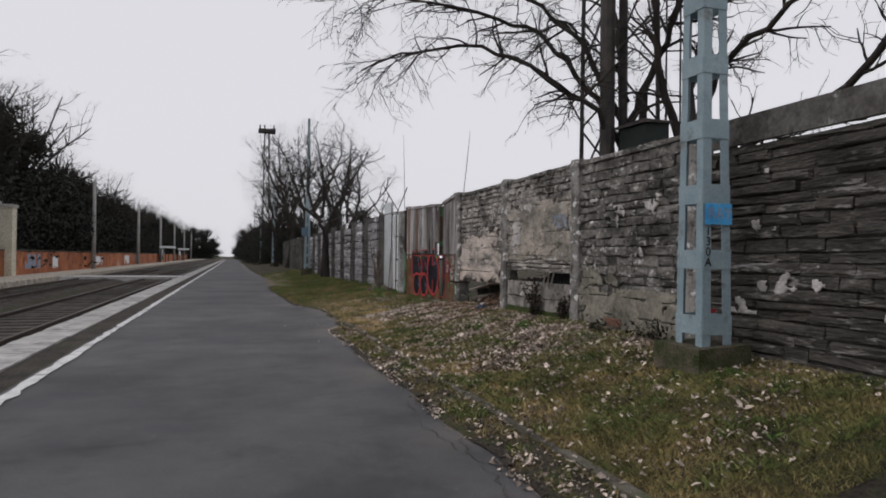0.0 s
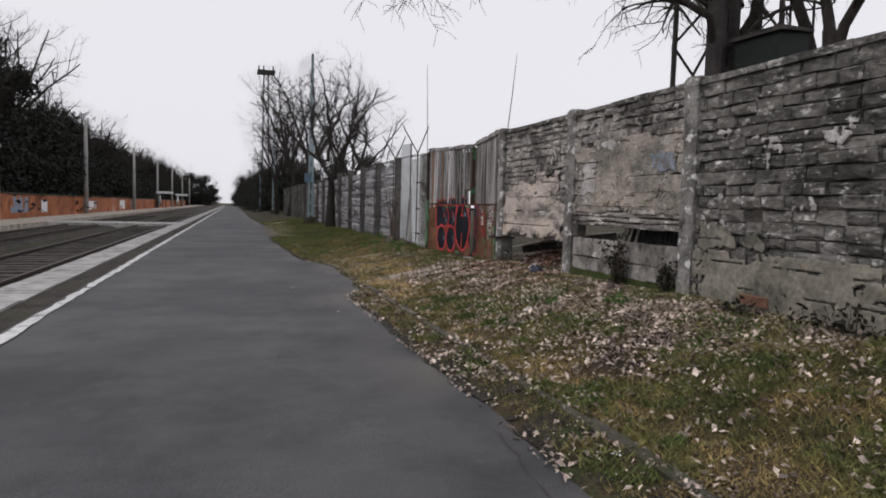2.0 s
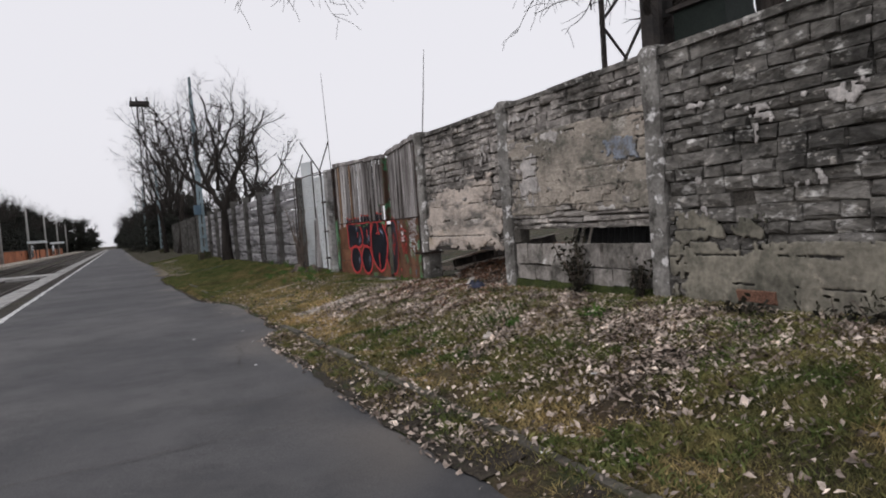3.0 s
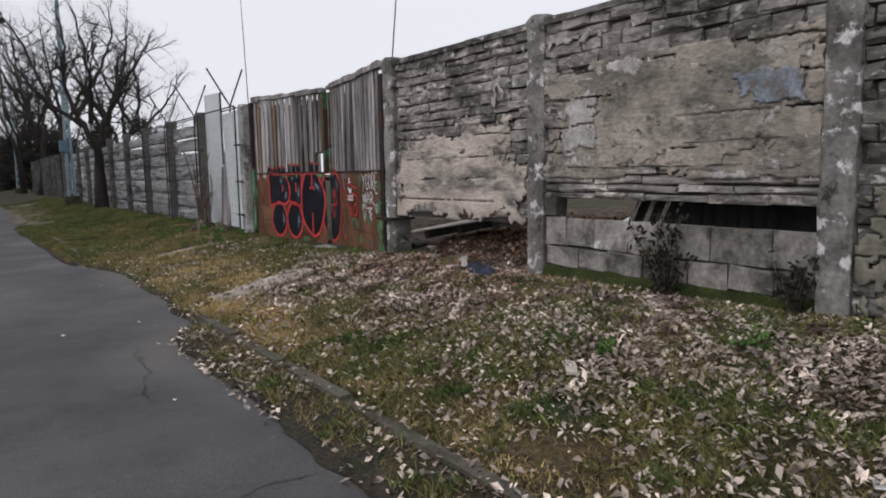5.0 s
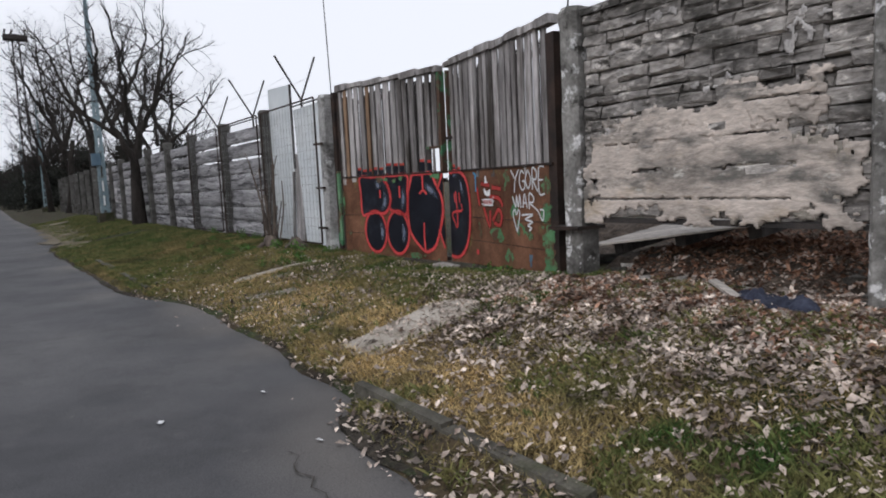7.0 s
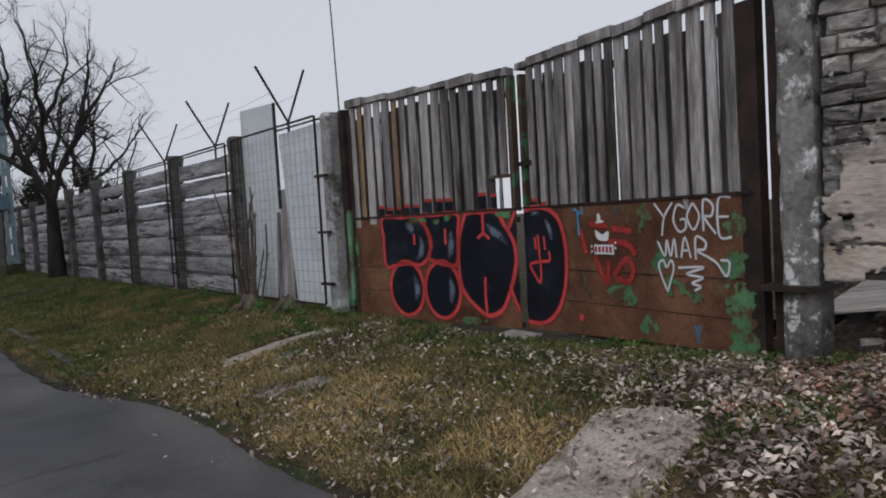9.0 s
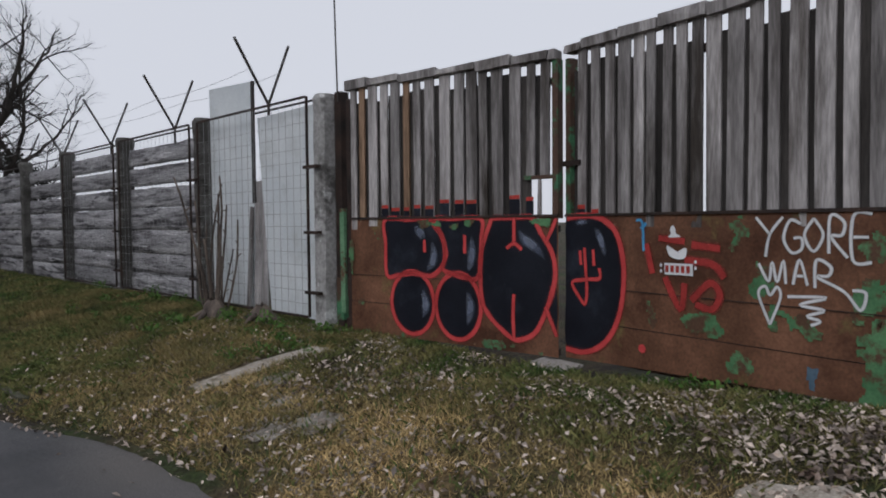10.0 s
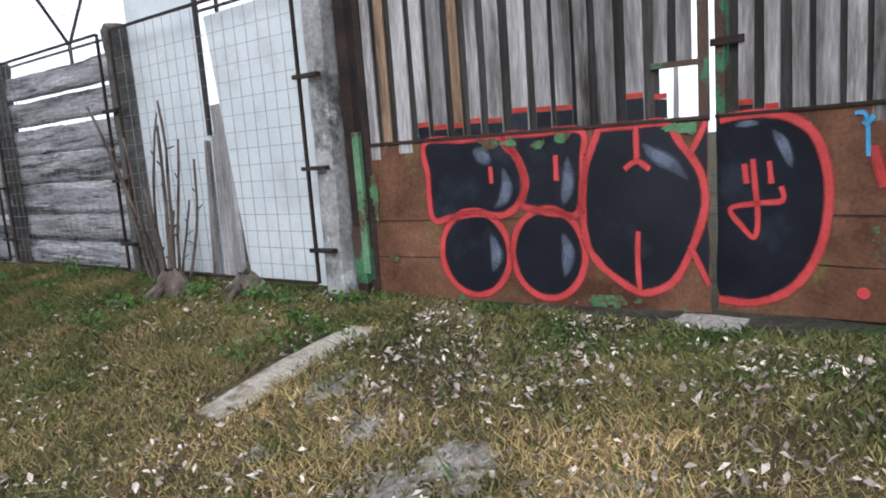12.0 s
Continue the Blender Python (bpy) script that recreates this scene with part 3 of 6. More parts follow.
# ---- old stone wall ----
def post(name, y, x=WALL_X - 0.06, w=0.2, d=0.26, top=2.68, foot=0.2, material=POST, cap=True, label="weathered concrete fence post with chipped edges", seed=0):
    r = random.Random(seed + int(y * 10))
    sh = Shell()
    zs = steps(foot, top - 0.05, 0.14) + [top - 0.05, top]
    rings = []
    for z in zs:
        k = len(sh.v)
        c = 0.03 if z < top else 0.06
        grow = 0.014 if cap and z > top - 0.12 and z < top else 0.0
        hx, hy = d / 2 + grow, w / 2 + grow
        for px, py in ((-hx + c, -hy), (hx - c, -hy), (hx, -hy + c), (hx, hy - c), (hx - c, hy), (-hx + c, hy), (-hx, hy - c), (-hx, -hy + c)):
            sh.v.append((px + r.uniform(-1, 1) * 0.007, py + r.uniform(-1, 1) * 0.007, z - foot))
        rings.append(k)
    for a, b in zip(rings, rings[1:]):
        sh.f += [(a + i, a + (i + 1) % 8, b + (i + 1) % 8, b + i) for i in range(8)]
    sh.f.append(tuple(rings[-1] + i for i in range(8)))
    ob = new(name, sh.mesh(name, material))
    ob.matrix_basis = pose(x + d / 2, y, foot, 0, 0.6 * r.uniform(-1, 1), 0)
    return tagged(ob, label, "fence post", "concrete posts along the wall")


def courses(parent, y0, y1, z0, z1, h, wmin, wmax, seed, material=WALLSTONE, x=WALL_X, skip=None, proud=0.02):
    r, z = random.Random(seed), z0
    while z < z1 - 0.02:
        hh = min(h * r.uniform(0.8, 1.2), z1 - z)
        if z1 - z - hh < 0.05:
            hh = z1 - z
        v = y0 - r.uniform(0, wmin * 0.6)
        while v < y1:
            w = r.uniform(wmin, wmax)
            a, b = max(v, y0), min(v + w, y1)
            v += w
            if b - a < 0.04 or (skip and skip((a + b) / 2, z + hh / 2)):
                continue
            j = r.uniform(0.002, 0.008)
            out = proud * r.uniform(-0.5, 1.0) - (0.03 if r.random() < 0.08 else 0)
            sh = Shell().stone(-out, 0.07, -(b - a) / 2 + j, (b - a) / 2 - j, -hh / 2 + j, hh / 2 - j, r.uniform(0.006, 0.016), 0.009, r)
            ob = part("block", sh, material, parent, fix=False)
            ob.matrix_basis = pose(x, (a + b) / 2, z + hh / 2, r.uniform(-1.2, 1.2), 0, 0)
        z += hh


def plaster(parent, y0, y1, z0, z1, seed, thick=0.014, cut=0.0, x=WALL_X - 0.005, material=PLASTER, label="patch of old lime plaster", fs=0.0):
    """A ragged skin of plaster left on the stones."""
    ys, zs = steps(y0, y1, 0.016) + [y1], steps(z0, z1, 0.016) + [z1]
    w, h = y1 - y0, z1 - z0

    def keep(u, v):
        if fs:
            return nz(u * 0.5, v * 1.8, seed, fs) + 0.6 * nz(u, v, seed + 5, 3.5 * fs) + 0.4 * nz(u, v, seed + 7, 0.5 * fs) > cut
        d = min((u - y0) / w, (y1 - u) / w * 1.0, (v - z0) / h, (z1 - v) / h) * 4
        return min(d, 1.0) - 0.35 + 0.9 * nz(u, v, seed, 2.6) + 0.5 * nz(u, v, seed + 5, 7) + 0.35 * nz(u, v, seed + 9, 19) - (0.9 if (v + 0.012 * nz(u, v, 1, 3)) % 0.215 < 0.018 and nz(u, v, seed + 3, 2.2) > -0.12 else 0.0) > cut

    sh = Shell().grid(ys, zs, lambda u, v: (x - thick * (0.6 + 0.8 * nz(u, v, seed, 3)) , u + 0.012 * nz(u, v, 1, 33), v + 0.012 * nz(u, v, 2, 33)), keep)
    ob = part("plaster_patch", sh, material, parent, label, smooth=True, fix=False)
    mod = ob.modifiers.new("skin", "SOLIDIFY")
    mod.thickness, mod.offset = 0.006 if fs else 0.02, 0
    return ob


def backing(parent, spans):
    for y0, y1, z0, z1 in spans:
        part("wall_core", Shell().box(WALL_X + 0.05, WALL_X + 0.2, y0, y1, z0, z1), MORTAR, parent)


def panel(name, label):
    return thing(name, pose(0, 0, 0), label, "wall", kind="structure")


# panel beside the steel column, with a loose concrete board along its top
wa = panel("wall_panel_1", "dark damp stone block wall with a loose board along its top")
backing(wa, [(-9, 5.72, 0.2, 2.39)])
courses(wa, 2.6, 5.72, 0.3, 2.395, 0.1, 0.25, 0.75, 11, DAMPSTONE, proud=0.016)
part("top_board", Shell().box(WALL_X - 0.02, WALL_X + 0.05, 0.5, 5.7, 2.42, 2.67, 0.003), POST_DARK, wa, "dark grey concrete board")
part("board_peg", Shell().box(WALL_X + 0.01, WALL_X + 0.04, 5.2, 5.3, 2.3, 2.45), DARKSTEEL, wa)
part("board_peg", Shell().box(WALL_X + 0.01, WALL_X + 0.04, 2.4, 2.5, 2.3, 2.45), DARKSTEEL, wa)
for z0, z1, sd, ct in ((0.98, 1.16, 31, 0.78), (1.02, 1.3, 32, 0.9), (0.85, 1.0, 33, 0.85), (1.5, 1.7, 34, 0.95), (2.0, 2.2, 36, 0.95)):
    plaster(wa, 2.8, 5.6, z0, z1, sd, cut=ct - 0.17, thick=0.004, x=WALL_X - 0.014, material=LIME, label="flaking white limewash", fs=2.6)

wb = panel("wall_panel_2", "weathered stone block wall, plastered along its foot")
backing(wb, [(5.9, 8.13, 0.3, 2.58)])
courses(wb, 5.9, 8.13, 0.4, 2.6, 0.112, 0.17, 0.34, 12, skip=lambda v, z: abs(v - 7.35) < 0.13 and abs(z - 1.36) < 0.06)
plaster(wb, 5.95, 8.1, 0.42, 0.98, 41, cut=-0.25, x=WALL_X - 0.014, material=PLASTER_DK)
plaster(wb, 6.9, 8.1, 0.95, 1.25, 42, cut=0.3, material=PLASTER_DK)
plaster(wb, 6.2, 7.6, 1.85, 2.05, 43, cut=0.5, material=LIME)
part("broken_block", Shell().stone(WALL_X - 0.04, WALL_X + 0.06, 7.06, 7.42, 0.5, 0.62), BRICKRED, wb, "reddish broken block")

wc = panel("wall_panel_3", "patched stone block wall with a long gap above its block base")
backing(wc, [(8.31, 10.66, 1.17, 2.6), (8.31, 10.66, 0.3, 0.93)])
courses(wc, 8.31, 10.66, 1.33, 2.62, 0.108, 0.16, 0.32, 13, PALESTONE)
courses(wc, 8.31, 10.66, 1.13, 1.33, 0.07, 0.3, 0.75, 18, PALESTONE, proud=0.02)
courses(wc, 8.31, 10.66, 0.54, 0.97, 0.215, 0.3, 0.46, 14, BLOCK, proud=0.008)
plaster(wc, 8.32, 10.66, 1.3, 2.22, 44, cut=-0.45, thick=0.008, material=PLASTER_MID)
plaster(wc, 8.4, 10.0, 1.36, 2.12, 45, cut=0.0, thick=0.012, x=WALL_X - 0.012, material=PLASTER_MID)
plaster(wc, 9.9, 10.62, 1.4, 2.05, 55, cut=0.62, thick=0.006, x=WALL_X - 0.024, material=LIME, label="flaking white limewash")
plaster(wc, 8.32, 8.98, 1.72, 2.02, 56, cut=0.62, thick=0.004, x=WALL_X - 0.028, material=BLUE_WASH, label="faded blue spray on the plaster")
for y0, y1, z in ((8.5, 9.3, 1.552), (8.8, 10.4, 1.385)):
    part("crack", Shell().grid(steps(y0, y1, 0.05), [0.0, 1.0], lambda u, k: (WALL_X - 0.034, u, z + 0.02 * nz(u, z, 3, 2.5) + (0.008 + 0.014 * nz(u, z, 1, 9)) * k)), MORTAR, wc, "dark open joint in the plaster", fix=False)
part("footing", Shell().grid(steps(8.3, 10.68, 0.06) + [10.68], [0, 0.5, 1.0], lambda u, k: (WALL_X - 0.1 + 0.1 * k + 0.03 * nz(u, k, 3, 4), u, 0.36 + 0.19 * k + 0.02 * nz(u, k, 7, 5))), MOSS, wc, "mossy green footing", smooth=True)
part("lintel_stub", Shell().box(WALL_X - 0.01, WALL_X + 0.12, 10.5, 10.66, 0.98, 1.14, 0.01), MORTAR, wc)

wd = panel("wall_panel_4", "pale patched stone wall broken open at its foot")
backing(wd, [(10.84, 13.1, 0.97, 2.6)])
courses(wd, 10.84, 13.1, 0.93, 2.62, 0.096, 0.15, 0.36, 15, PALESTONE)
plaster(wd, 10.86, 11.75, 0.9, 1.5, 52, cut=0.05, thick=0.01, x=WALL_X - 0.006, material=PLASTER_MID)
plaster(wd, 10.86, 13.1, 0.88, 1.62, 46, cut=-0.12, thick=0.012, x=WALL_X - 0.01)
plaster(wd, 11.0, 13.0, 1.45, 1.8, 53, cut=0.12, thick=0.01, x=WALL_X - 0.006)
plaster(wd, 11.3, 13.0, 1.3, 1.75, 48, cut=0.3, thick=0.008)
plaster(wd, 10.9, 12.0, 1.5, 1.95, 47, cut=0.45, thick=0.008)
for wp, ya, yb, za, zb, sd, ct, m_ in ((wd, 10.9, 13.05, 1.7, 2.5, 61, 0.6, LIME), (wd, 10.9, 13.05, 1.2, 1.75, 62, 0.55, LIME), (wc, 8.4, 10.6, 2.0, 2.5, 63, 0.62, LIME), (wc, 8.4, 10.6, 1.3, 2.1, 64, 0.6, LIME), (wb, 5.95, 8.1, 1.0, 2.4, 65, 0.66, LIME)):
    plaster(wp, ya, yb, za, zb, sd, cut=ct, thick=0.004, x=WALL_X - 0.016, material=m_, label="flaking white limewash", fs=4.0)
part("bottom_rail", Shell().box(WALL_X, WALL_X + 0.1, 10.84, 13.1, 0.885, 0.925, 0.004), DARKSTEEL, wd, "dark iron rail under the broken wall")

for k, (wp, ya, yb) in enumerate(((wa, 2.6, 5.7), (wb, 5.9, 8.13), (wc, 8.31, 10.66), (wd, 10.84, 13.1))):
    if wp is not wa:
        v = ya
        r = random.Random(90 + k)
        while v < yb - 0.05:
            w = min(r.uniform(0.45, 0.95), yb - v)
            part("cap_stone", Shell().box(WALL_X - 0.03, WALL_X + 0.22, v + 0.004, v + w - 0.004, 2.6, 2.65 + 0.012 * r.random(), 0.006, r), WALLSTONE, wp)
            v += w
for v in POST_Y:
    post("concrete_post", v, top=2.7, foot=wall_foot(v) - 0.12)

# ---- gate ----
def ribbon(pts, width, lift, n=6, closed=False, y=0.0, taper=False, hard=False):
    """A sprayed stroke along a smooth curve through points in x and z."""
    P, m = [Vector((a, 0, b)) for a, b in pts], len(pts)
    idx = (lambda i: P[i % m]) if closed else (lambda i: P[max(0, min(m - 1, i))])
    line = []
    for i in range(m if closed else m - 1):
        a, b, c, d = idx(i - 1), idx(i), idx(i + 1), idx(i + 2)
        for s in range(n):
            t = s / n
            line.append(0.5 * ((2 * b) + (c - a) * t + (2 * a - 5 * b + 4 * c - d) * t * t + (3 * b - a - 3 * c + d) * t ** 3))
    line.append(line[0] if closed else P[-1])
    sh, q = Shell(), len(line)
    cols = (1.0, -1.0) if hard else (1.4, 0.6, -0.6, -1.4)
    for i, p in enumerate(line):
        d = line[(i + 1) % (q - 1) if closed else min(i + 1, q - 1)] - line[(i - 1) % (q - 1) if closed else max(i - 1, 0)]
        nrm = Vector((-d.z, 0, d.x)).normalized() * width * (0.5 + 0.09 * nz(p.x, p.z, 3, 14)) * (math.sin(math.pi * (0.04 + 0.92 * i / (q - 1))) if taper else 1.0)
        for s in cols:
            sh.v.append((p.x + s * nrm.x, y - lift, p.z + s * nrm.z))
    c = len(cols)
    sh.f = [(c * i + j, c * i + j + 1, c * i + c + j + 1, c * i + c + j) for i in range(q - 1) for j in range(c - 1)]
    if not hard:
        sh.soft = [0.0, 0.9, 0.9, 0.0] * q
        if taper:
            sh.soft = [v * 0.75 * math.sin(math.pi * (i // 4 + 0.3) / (q - 0.4)) for i, v in enumerate(sh.soft)]
    return sh


def blob(pts, lift, n=6, y=0.0):
    """A filled sprayed area inside a smooth closed curve through points in x and z."""
    edge = ribbon(pts, 0.0001, lift, n, True, y, hard=True)
    ring = edge.v[0:-2:2]
    sh = Shell()
    cx, cz = sum(p[0] for p in ring) / len(ring), sum(p[2] for p in ring) / len(ring)
    sh.v = [(cx, y - lift, cz)] + ring
    sh.f = [(0, 1 + i, 1 + (i + 1) % len(ring)) for i in range(len(ring))]
    return sh


def oval(cx, cz, rx, rz, k=8, turn=0.0):
    return [(cx + rx * math.cos(turn + 2 * math.pi * i / k), cz + rz * math.sin(turn + 2 * math.pi * i / k)) for i in range(k)]


def gate_leaf(name, hinge, end, width, seed, label):
    """A leaf in its own frame: x from the hinge, y away from the road, z up."""
    ang = math.degrees(math.atan2(end[1] - hinge[1], end[0] - hinge[0]))
    ob = thing(name, pose(hinge[0], hinge[1], 0, 0, 0, ang), label, "gate", "two leaves of the yard gate")
    return ob


def leaf_parts(leaf, width, out, seed, skip=None, tops=(2.58, 2.66), stile=0.05, low=(0.30, 0.30), sprayed=(), ochre=()):
    """out: the sign of the leaf's y that faces the road."""
    r = random.Random(seed)
    f = lambda a, b: (min(a * out, b * out), max(a * out, b * out))  # noqa: E731
    for k, (z0, z1) in enumerate(((0.30, 0.605), (0.6, 0.866), (0.86, 1.40))):
        ys = f(0.002 + 0.004 * k, 0.006 + 0.004 * k) if k != 1 else f(0.010, 0.014)
        sh = Shell().grid(steps(stile, width, 0.1) + [width], [z0, (z0 + z1) / 2, z1], lambda u, v: (u, out * (0.008 + 0.004 * ((k + 1) % 2) + 0.004 * nz(u, v, seed + k, 2.2)), max(v, low[0] + (low[1] - low[0]) * u / width) if k == 0 else v))
        o = part("steel_sheet", sh, RUST, leaf, "rust-brown steel sheet with flaking green paint", fix=False)
        m = o.modifiers.new("gauge", "SOLIDIFY")
        m.thickness, m.offset = 0.003, 0
    for z in (0.603, 0.863):
        part("sheet_seam", Shell().box(stile, width, *f(0.012, 0.0168), z - 0.003, z + 0.003, 0.001, r), RUST_IRON, leaf)
    part("sheet_lip", Shell().box(0.05, width, *f(0.0, 0.03), 1.392, 1.412, 0.002, r), RUST_IRON, leaf)
    for z in (0.33, 1.3, 2.45):
        part("rail", Shell().box(0.04, width - 0.03, *f(-0.085, -0.045), z - 0.025, z + 0.025), RUST_IRON, leaf)
    part("hinge_stile", Shell().box(0.0, stile, *f(-0.07, 0.012), 0.36, 2.56), RUST_IRON, leaf)
    part("meeting_stile", Shell().box(width - 0.05, width, *f(-0.07, 0.014), 1.38, 2.6), GREEN_IRON, leaf, "green painted stile, flaking to rust")
    def plank(u, w, depth, zb, zt, wood):
        bow, lean, sh = r.uniform(-0.005, 0.005), r.uniform(-0.01, 0.01), Shell()
        y0, y1 = f(depth - 0.011, depth + 0.011)
        for z in steps(zb, zt, 0.3) + [zt]:
            t = (z - zb) / (zt - zb)
            dx = lean * t + bow * math.sin(3.1 * t)
            sh.v += [(u + dx + 0.003, y0, z), (u + w + dx - 0.001, y0, z), (u + w + dx - 0.003, y1, z), (u + dx, y1, z)]
        q = len(sh.v) // 4
        for i in range(q - 1):
            sh.f += [(4 * i + j, 4 * i + (j + 1) % 4, 4 * i + 4 + (j + 1) % 4, 4 * i + 4 + j) for j in range(4)]
        sh.f += [(3, 2, 1, 0), tuple(4 * q - 4 + j for j in range(4))]
        part("plank", sh, wood, leaf)

    u, gaps = stile + 0.01, []
    while u < width - 0.1:
        w = min(r.uniform(0.07, 0.115), width - 0.055 - u)
        zb = 1.3 + r.uniform(-0.01, 0.03)
        zt = tops[0] + (tops[1] - tops[0]) * u / width + r.uniform(-0.02, 0.015)
        if skip and skip(u + w / 2):
            zb = 1.72
        wood = WOOD_OR if any(a < u + w / 2 < a + 0.11 for a in ochre) else WOOD
        depth = r.uniform(-0.006, 0.004)
        plank(u, w, depth, zb, zt, wood)
        for a, b, top in sprayed:
            if a < u + w / 2 < b:
                e = top + r.uniform(-0.025, 0.02)
                part("black_fill", Shell().box(u + 0.004, u + w - 0.006, *f(depth + 0.0115, depth + 0.0125), 1.413, e - 0.02, 0.001, r), SPRAY_K, leaf, "black spray run up over a plank")
                part("red_spray", Shell().box(u + 0.004, u + w - 0.006, *f(depth + 0.0115, depth + 0.0125), e - 0.018, e + 0.012, 0.001, r), SPRAY_RD, leaf, "thin red spray over a plank")
        g = r.uniform(0.02, 0.06)
        gaps.append((u + w, g))
        u += w + g
    # rear planks behind the gaps, coloured dark to stand in for recess shade
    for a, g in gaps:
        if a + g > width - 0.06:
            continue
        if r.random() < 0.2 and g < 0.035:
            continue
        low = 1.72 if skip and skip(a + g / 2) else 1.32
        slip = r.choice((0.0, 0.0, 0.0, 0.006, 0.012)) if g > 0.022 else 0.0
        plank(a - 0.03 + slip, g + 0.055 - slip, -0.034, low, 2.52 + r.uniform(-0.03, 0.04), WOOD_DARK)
    u = 0.02
    while u < width - 0.04:
        w = min(r.uniform(0.22, 0.5), width - u)
        zt = tops[0] + (tops[1] - tops[0]) * (u + w / 2) / width
        part("cap_board", Shell().box(u, u + w - 0.012, *f(-0.06, 0.045), zt - 0.02 + r.uniform(-0.012, 0.012), zt + 0.045 + r.uniform(-0.01, 0.015), 0.008, r), WOOD, leaf)
        u += w


LW, RW = 2.297, 2.36
left = gate_leaf("gate_leaf", (4.60, 18.08), (4.90, 15.58), LW, 1, "tall plank gate leaf on a rusty graffitied steel base")
leaf_parts(left, LW, -1, 21, skip=lambda u: LW - 0.27 < u < LW - 0.05, tops=(2.675, 2.612), low=(0.31, 0.3), ochre=(0.2, 0.72), sprayed=((0.48, 1.06, 1.5), (1.13, 1.6, 1.535), (1.84, 2.1, 1.555)))
part("green_strip", Shell().box(-0.085, -0.03, -0.03, 0.01, 0.48, 1.5, 0.004), GREEN_LIGHT, left, "flaking pale green hinge strip")
part("bent_slat", Shell().box(LW - 0.18, LW - 0.155, -0.012, 0.012, 1.36, 1.72, 0.006), WOOD, left)
part("latch_bar", Shell().box(LW - 0.3, LW - 0.04, -0.02, 0.02, 1.69, 1.72), GREEN_IRON, left)
right = gate_leaf("gate_leaf", (4.52, 13.45), (4.90, 15.54), RW, 2, "tall plank gate leaf on a rusty sheet base with white tags")
leaf_parts(right, RW, 1, 22, tops=(2.655, 2.645), stile=0.13, low=(0.4, 0.3), sprayed=((2.0, 2.22, 1.45),))
part("hasp", Shell().box(RW - 0.16, RW + 0.02, 0.012, 0.03, 1.78, 1.82), RUST_IRON, right)

# big black and red lettering across both leaves
K, R_ = 0.0195, 0.0225


def letter(leaf, out, fill, width=0.042):
    y = 0.0
    body = part("black_fill", blob(fill, K * (1 if out < 0 else -1), y=y), SPRAY_K, leaf, "black sprayed letter", fix=False)
    part("red_outline", ribbon(fill, width, R_ * (1 if out < 0 else -1), closed=True), R_SOFT, body, "red sprayed outline", fix=False)


def stroke(leaf, out, pts, width=0.028, material=R_SOFT, name="spray_stroke", lift=0.0245, n=6):
    part(name, ribbon(pts, width, lift * (1 if out < 0 else -1), n, taper=name == "highlight"), material, leaf, fix=False)


letter(left, -1, [(0.505, 1.385), (0.78, 1.388), (1.04, 1.385), (1.08, 1.34), (1.164, 1.24), (1.205, 1.085), (1.16, 0.96), (1.045, 0.885), (0.86, 0.9), (0.67, 0.878), (0.525, 0.875), (0.51, 1.17)])
letter(left, -1, [(1.09, 1.385), (1.3, 1.388), (1.58, 1.386), (1.59, 1.22), (1.555, 0.9), (1.41, 0.89), (1.28, 0.915), (1.18, 0.955), (1.217, 1.085), (1.175, 1.24)])
letter(left, -1, oval(0.83, 0.635, 0.25, 0.285, 10))
letter(left, -1, oval(1.34, 0.635, 0.24, 0.287, 10))
letter(left, -1, [(1.71, 1.388), (1.675, 1.345), (1.598, 1.153), (1.575, 0.949), (1.592, 0.705), (1.661, 0.583), (1.777, 0.481), (1.909, 0.405), (2.039, 0.437), (2.12, 0.507), (2.201, 0.673), (2.265, 0.865), (2.275, 1.0), (2.24, 1.134), (2.152, 1.266), (2.07, 1.388), (1.9, 1.389)])
for fill in ([(2.286, 1.37), (2.25, 1.29), (2.21, 1.2), (2.25, 1.13), (2.286, 1.08)], [(2.286, 0.83), (2.24, 0.76), (2.2, 0.67), (2.245, 0.57), (2.286, 0.49)]):
    part("black_fill", blob(fill, K), SPRAY_K, left, fix=False)
part("black_fill", blob([(2.352, 0.4), (2.354, 0.8), (2.354, 1.15), (2.34, 1.375), (2.165, 1.389), (2.02, 1.38), (1.935, 1.34), (1.862, 1.275), (1.802, 1.093), (1.795, 0.894), (1.832, 0.69), (1.912, 0.536), (2.024, 0.433), (2.173, 0.38)], -K), SPRAY_K, right, "black sprayed letter", fix=False)
stroke(right, 1, [(2.335, 1.383), (2.165, 1.4), (2.0, 1.378), (1.862, 1.279), (1.797, 1.093), (1.79, 0.894), (1.827, 0.69), (1.907, 0.53), (2.02, 0.425), (2.173, 0.367), (2.35, 0.37)], 0.044)
for pts in ([(0.978, 1.204), (0.979, 1.094)], [(1.418, 1.249), (1.417, 1.093)], [(1.907, 1.39), (1.907, 1.186)], [(1.834, 1.141), (1.907, 1.183), (1.978, 1.133)], [(1.903, 0.773), (1.895, 0.6), (1.902, 0.416)], [(2.286, 1.38), (2.245, 1.29), (2.19, 1.19)], [(2.19, 0.69), (2.23, 0.6), (2.288, 0.465)]):
    stroke(left, -1, pts, 0.032)
for pts in ([(2.158, 1.159), (2.147, 1.013), (2.134, 0.829), (2.155, 0.736), (2.215, 0.79), (2.282, 0.889), (2.139, 0.921), (2.01, 0.937), (2.015, 1.011)], [(2.203, 1.136), (2.192, 1.029)], [(2.074, 1.146), (2.063, 1.027)]):
    stroke(right, 1, pts, 0.03)
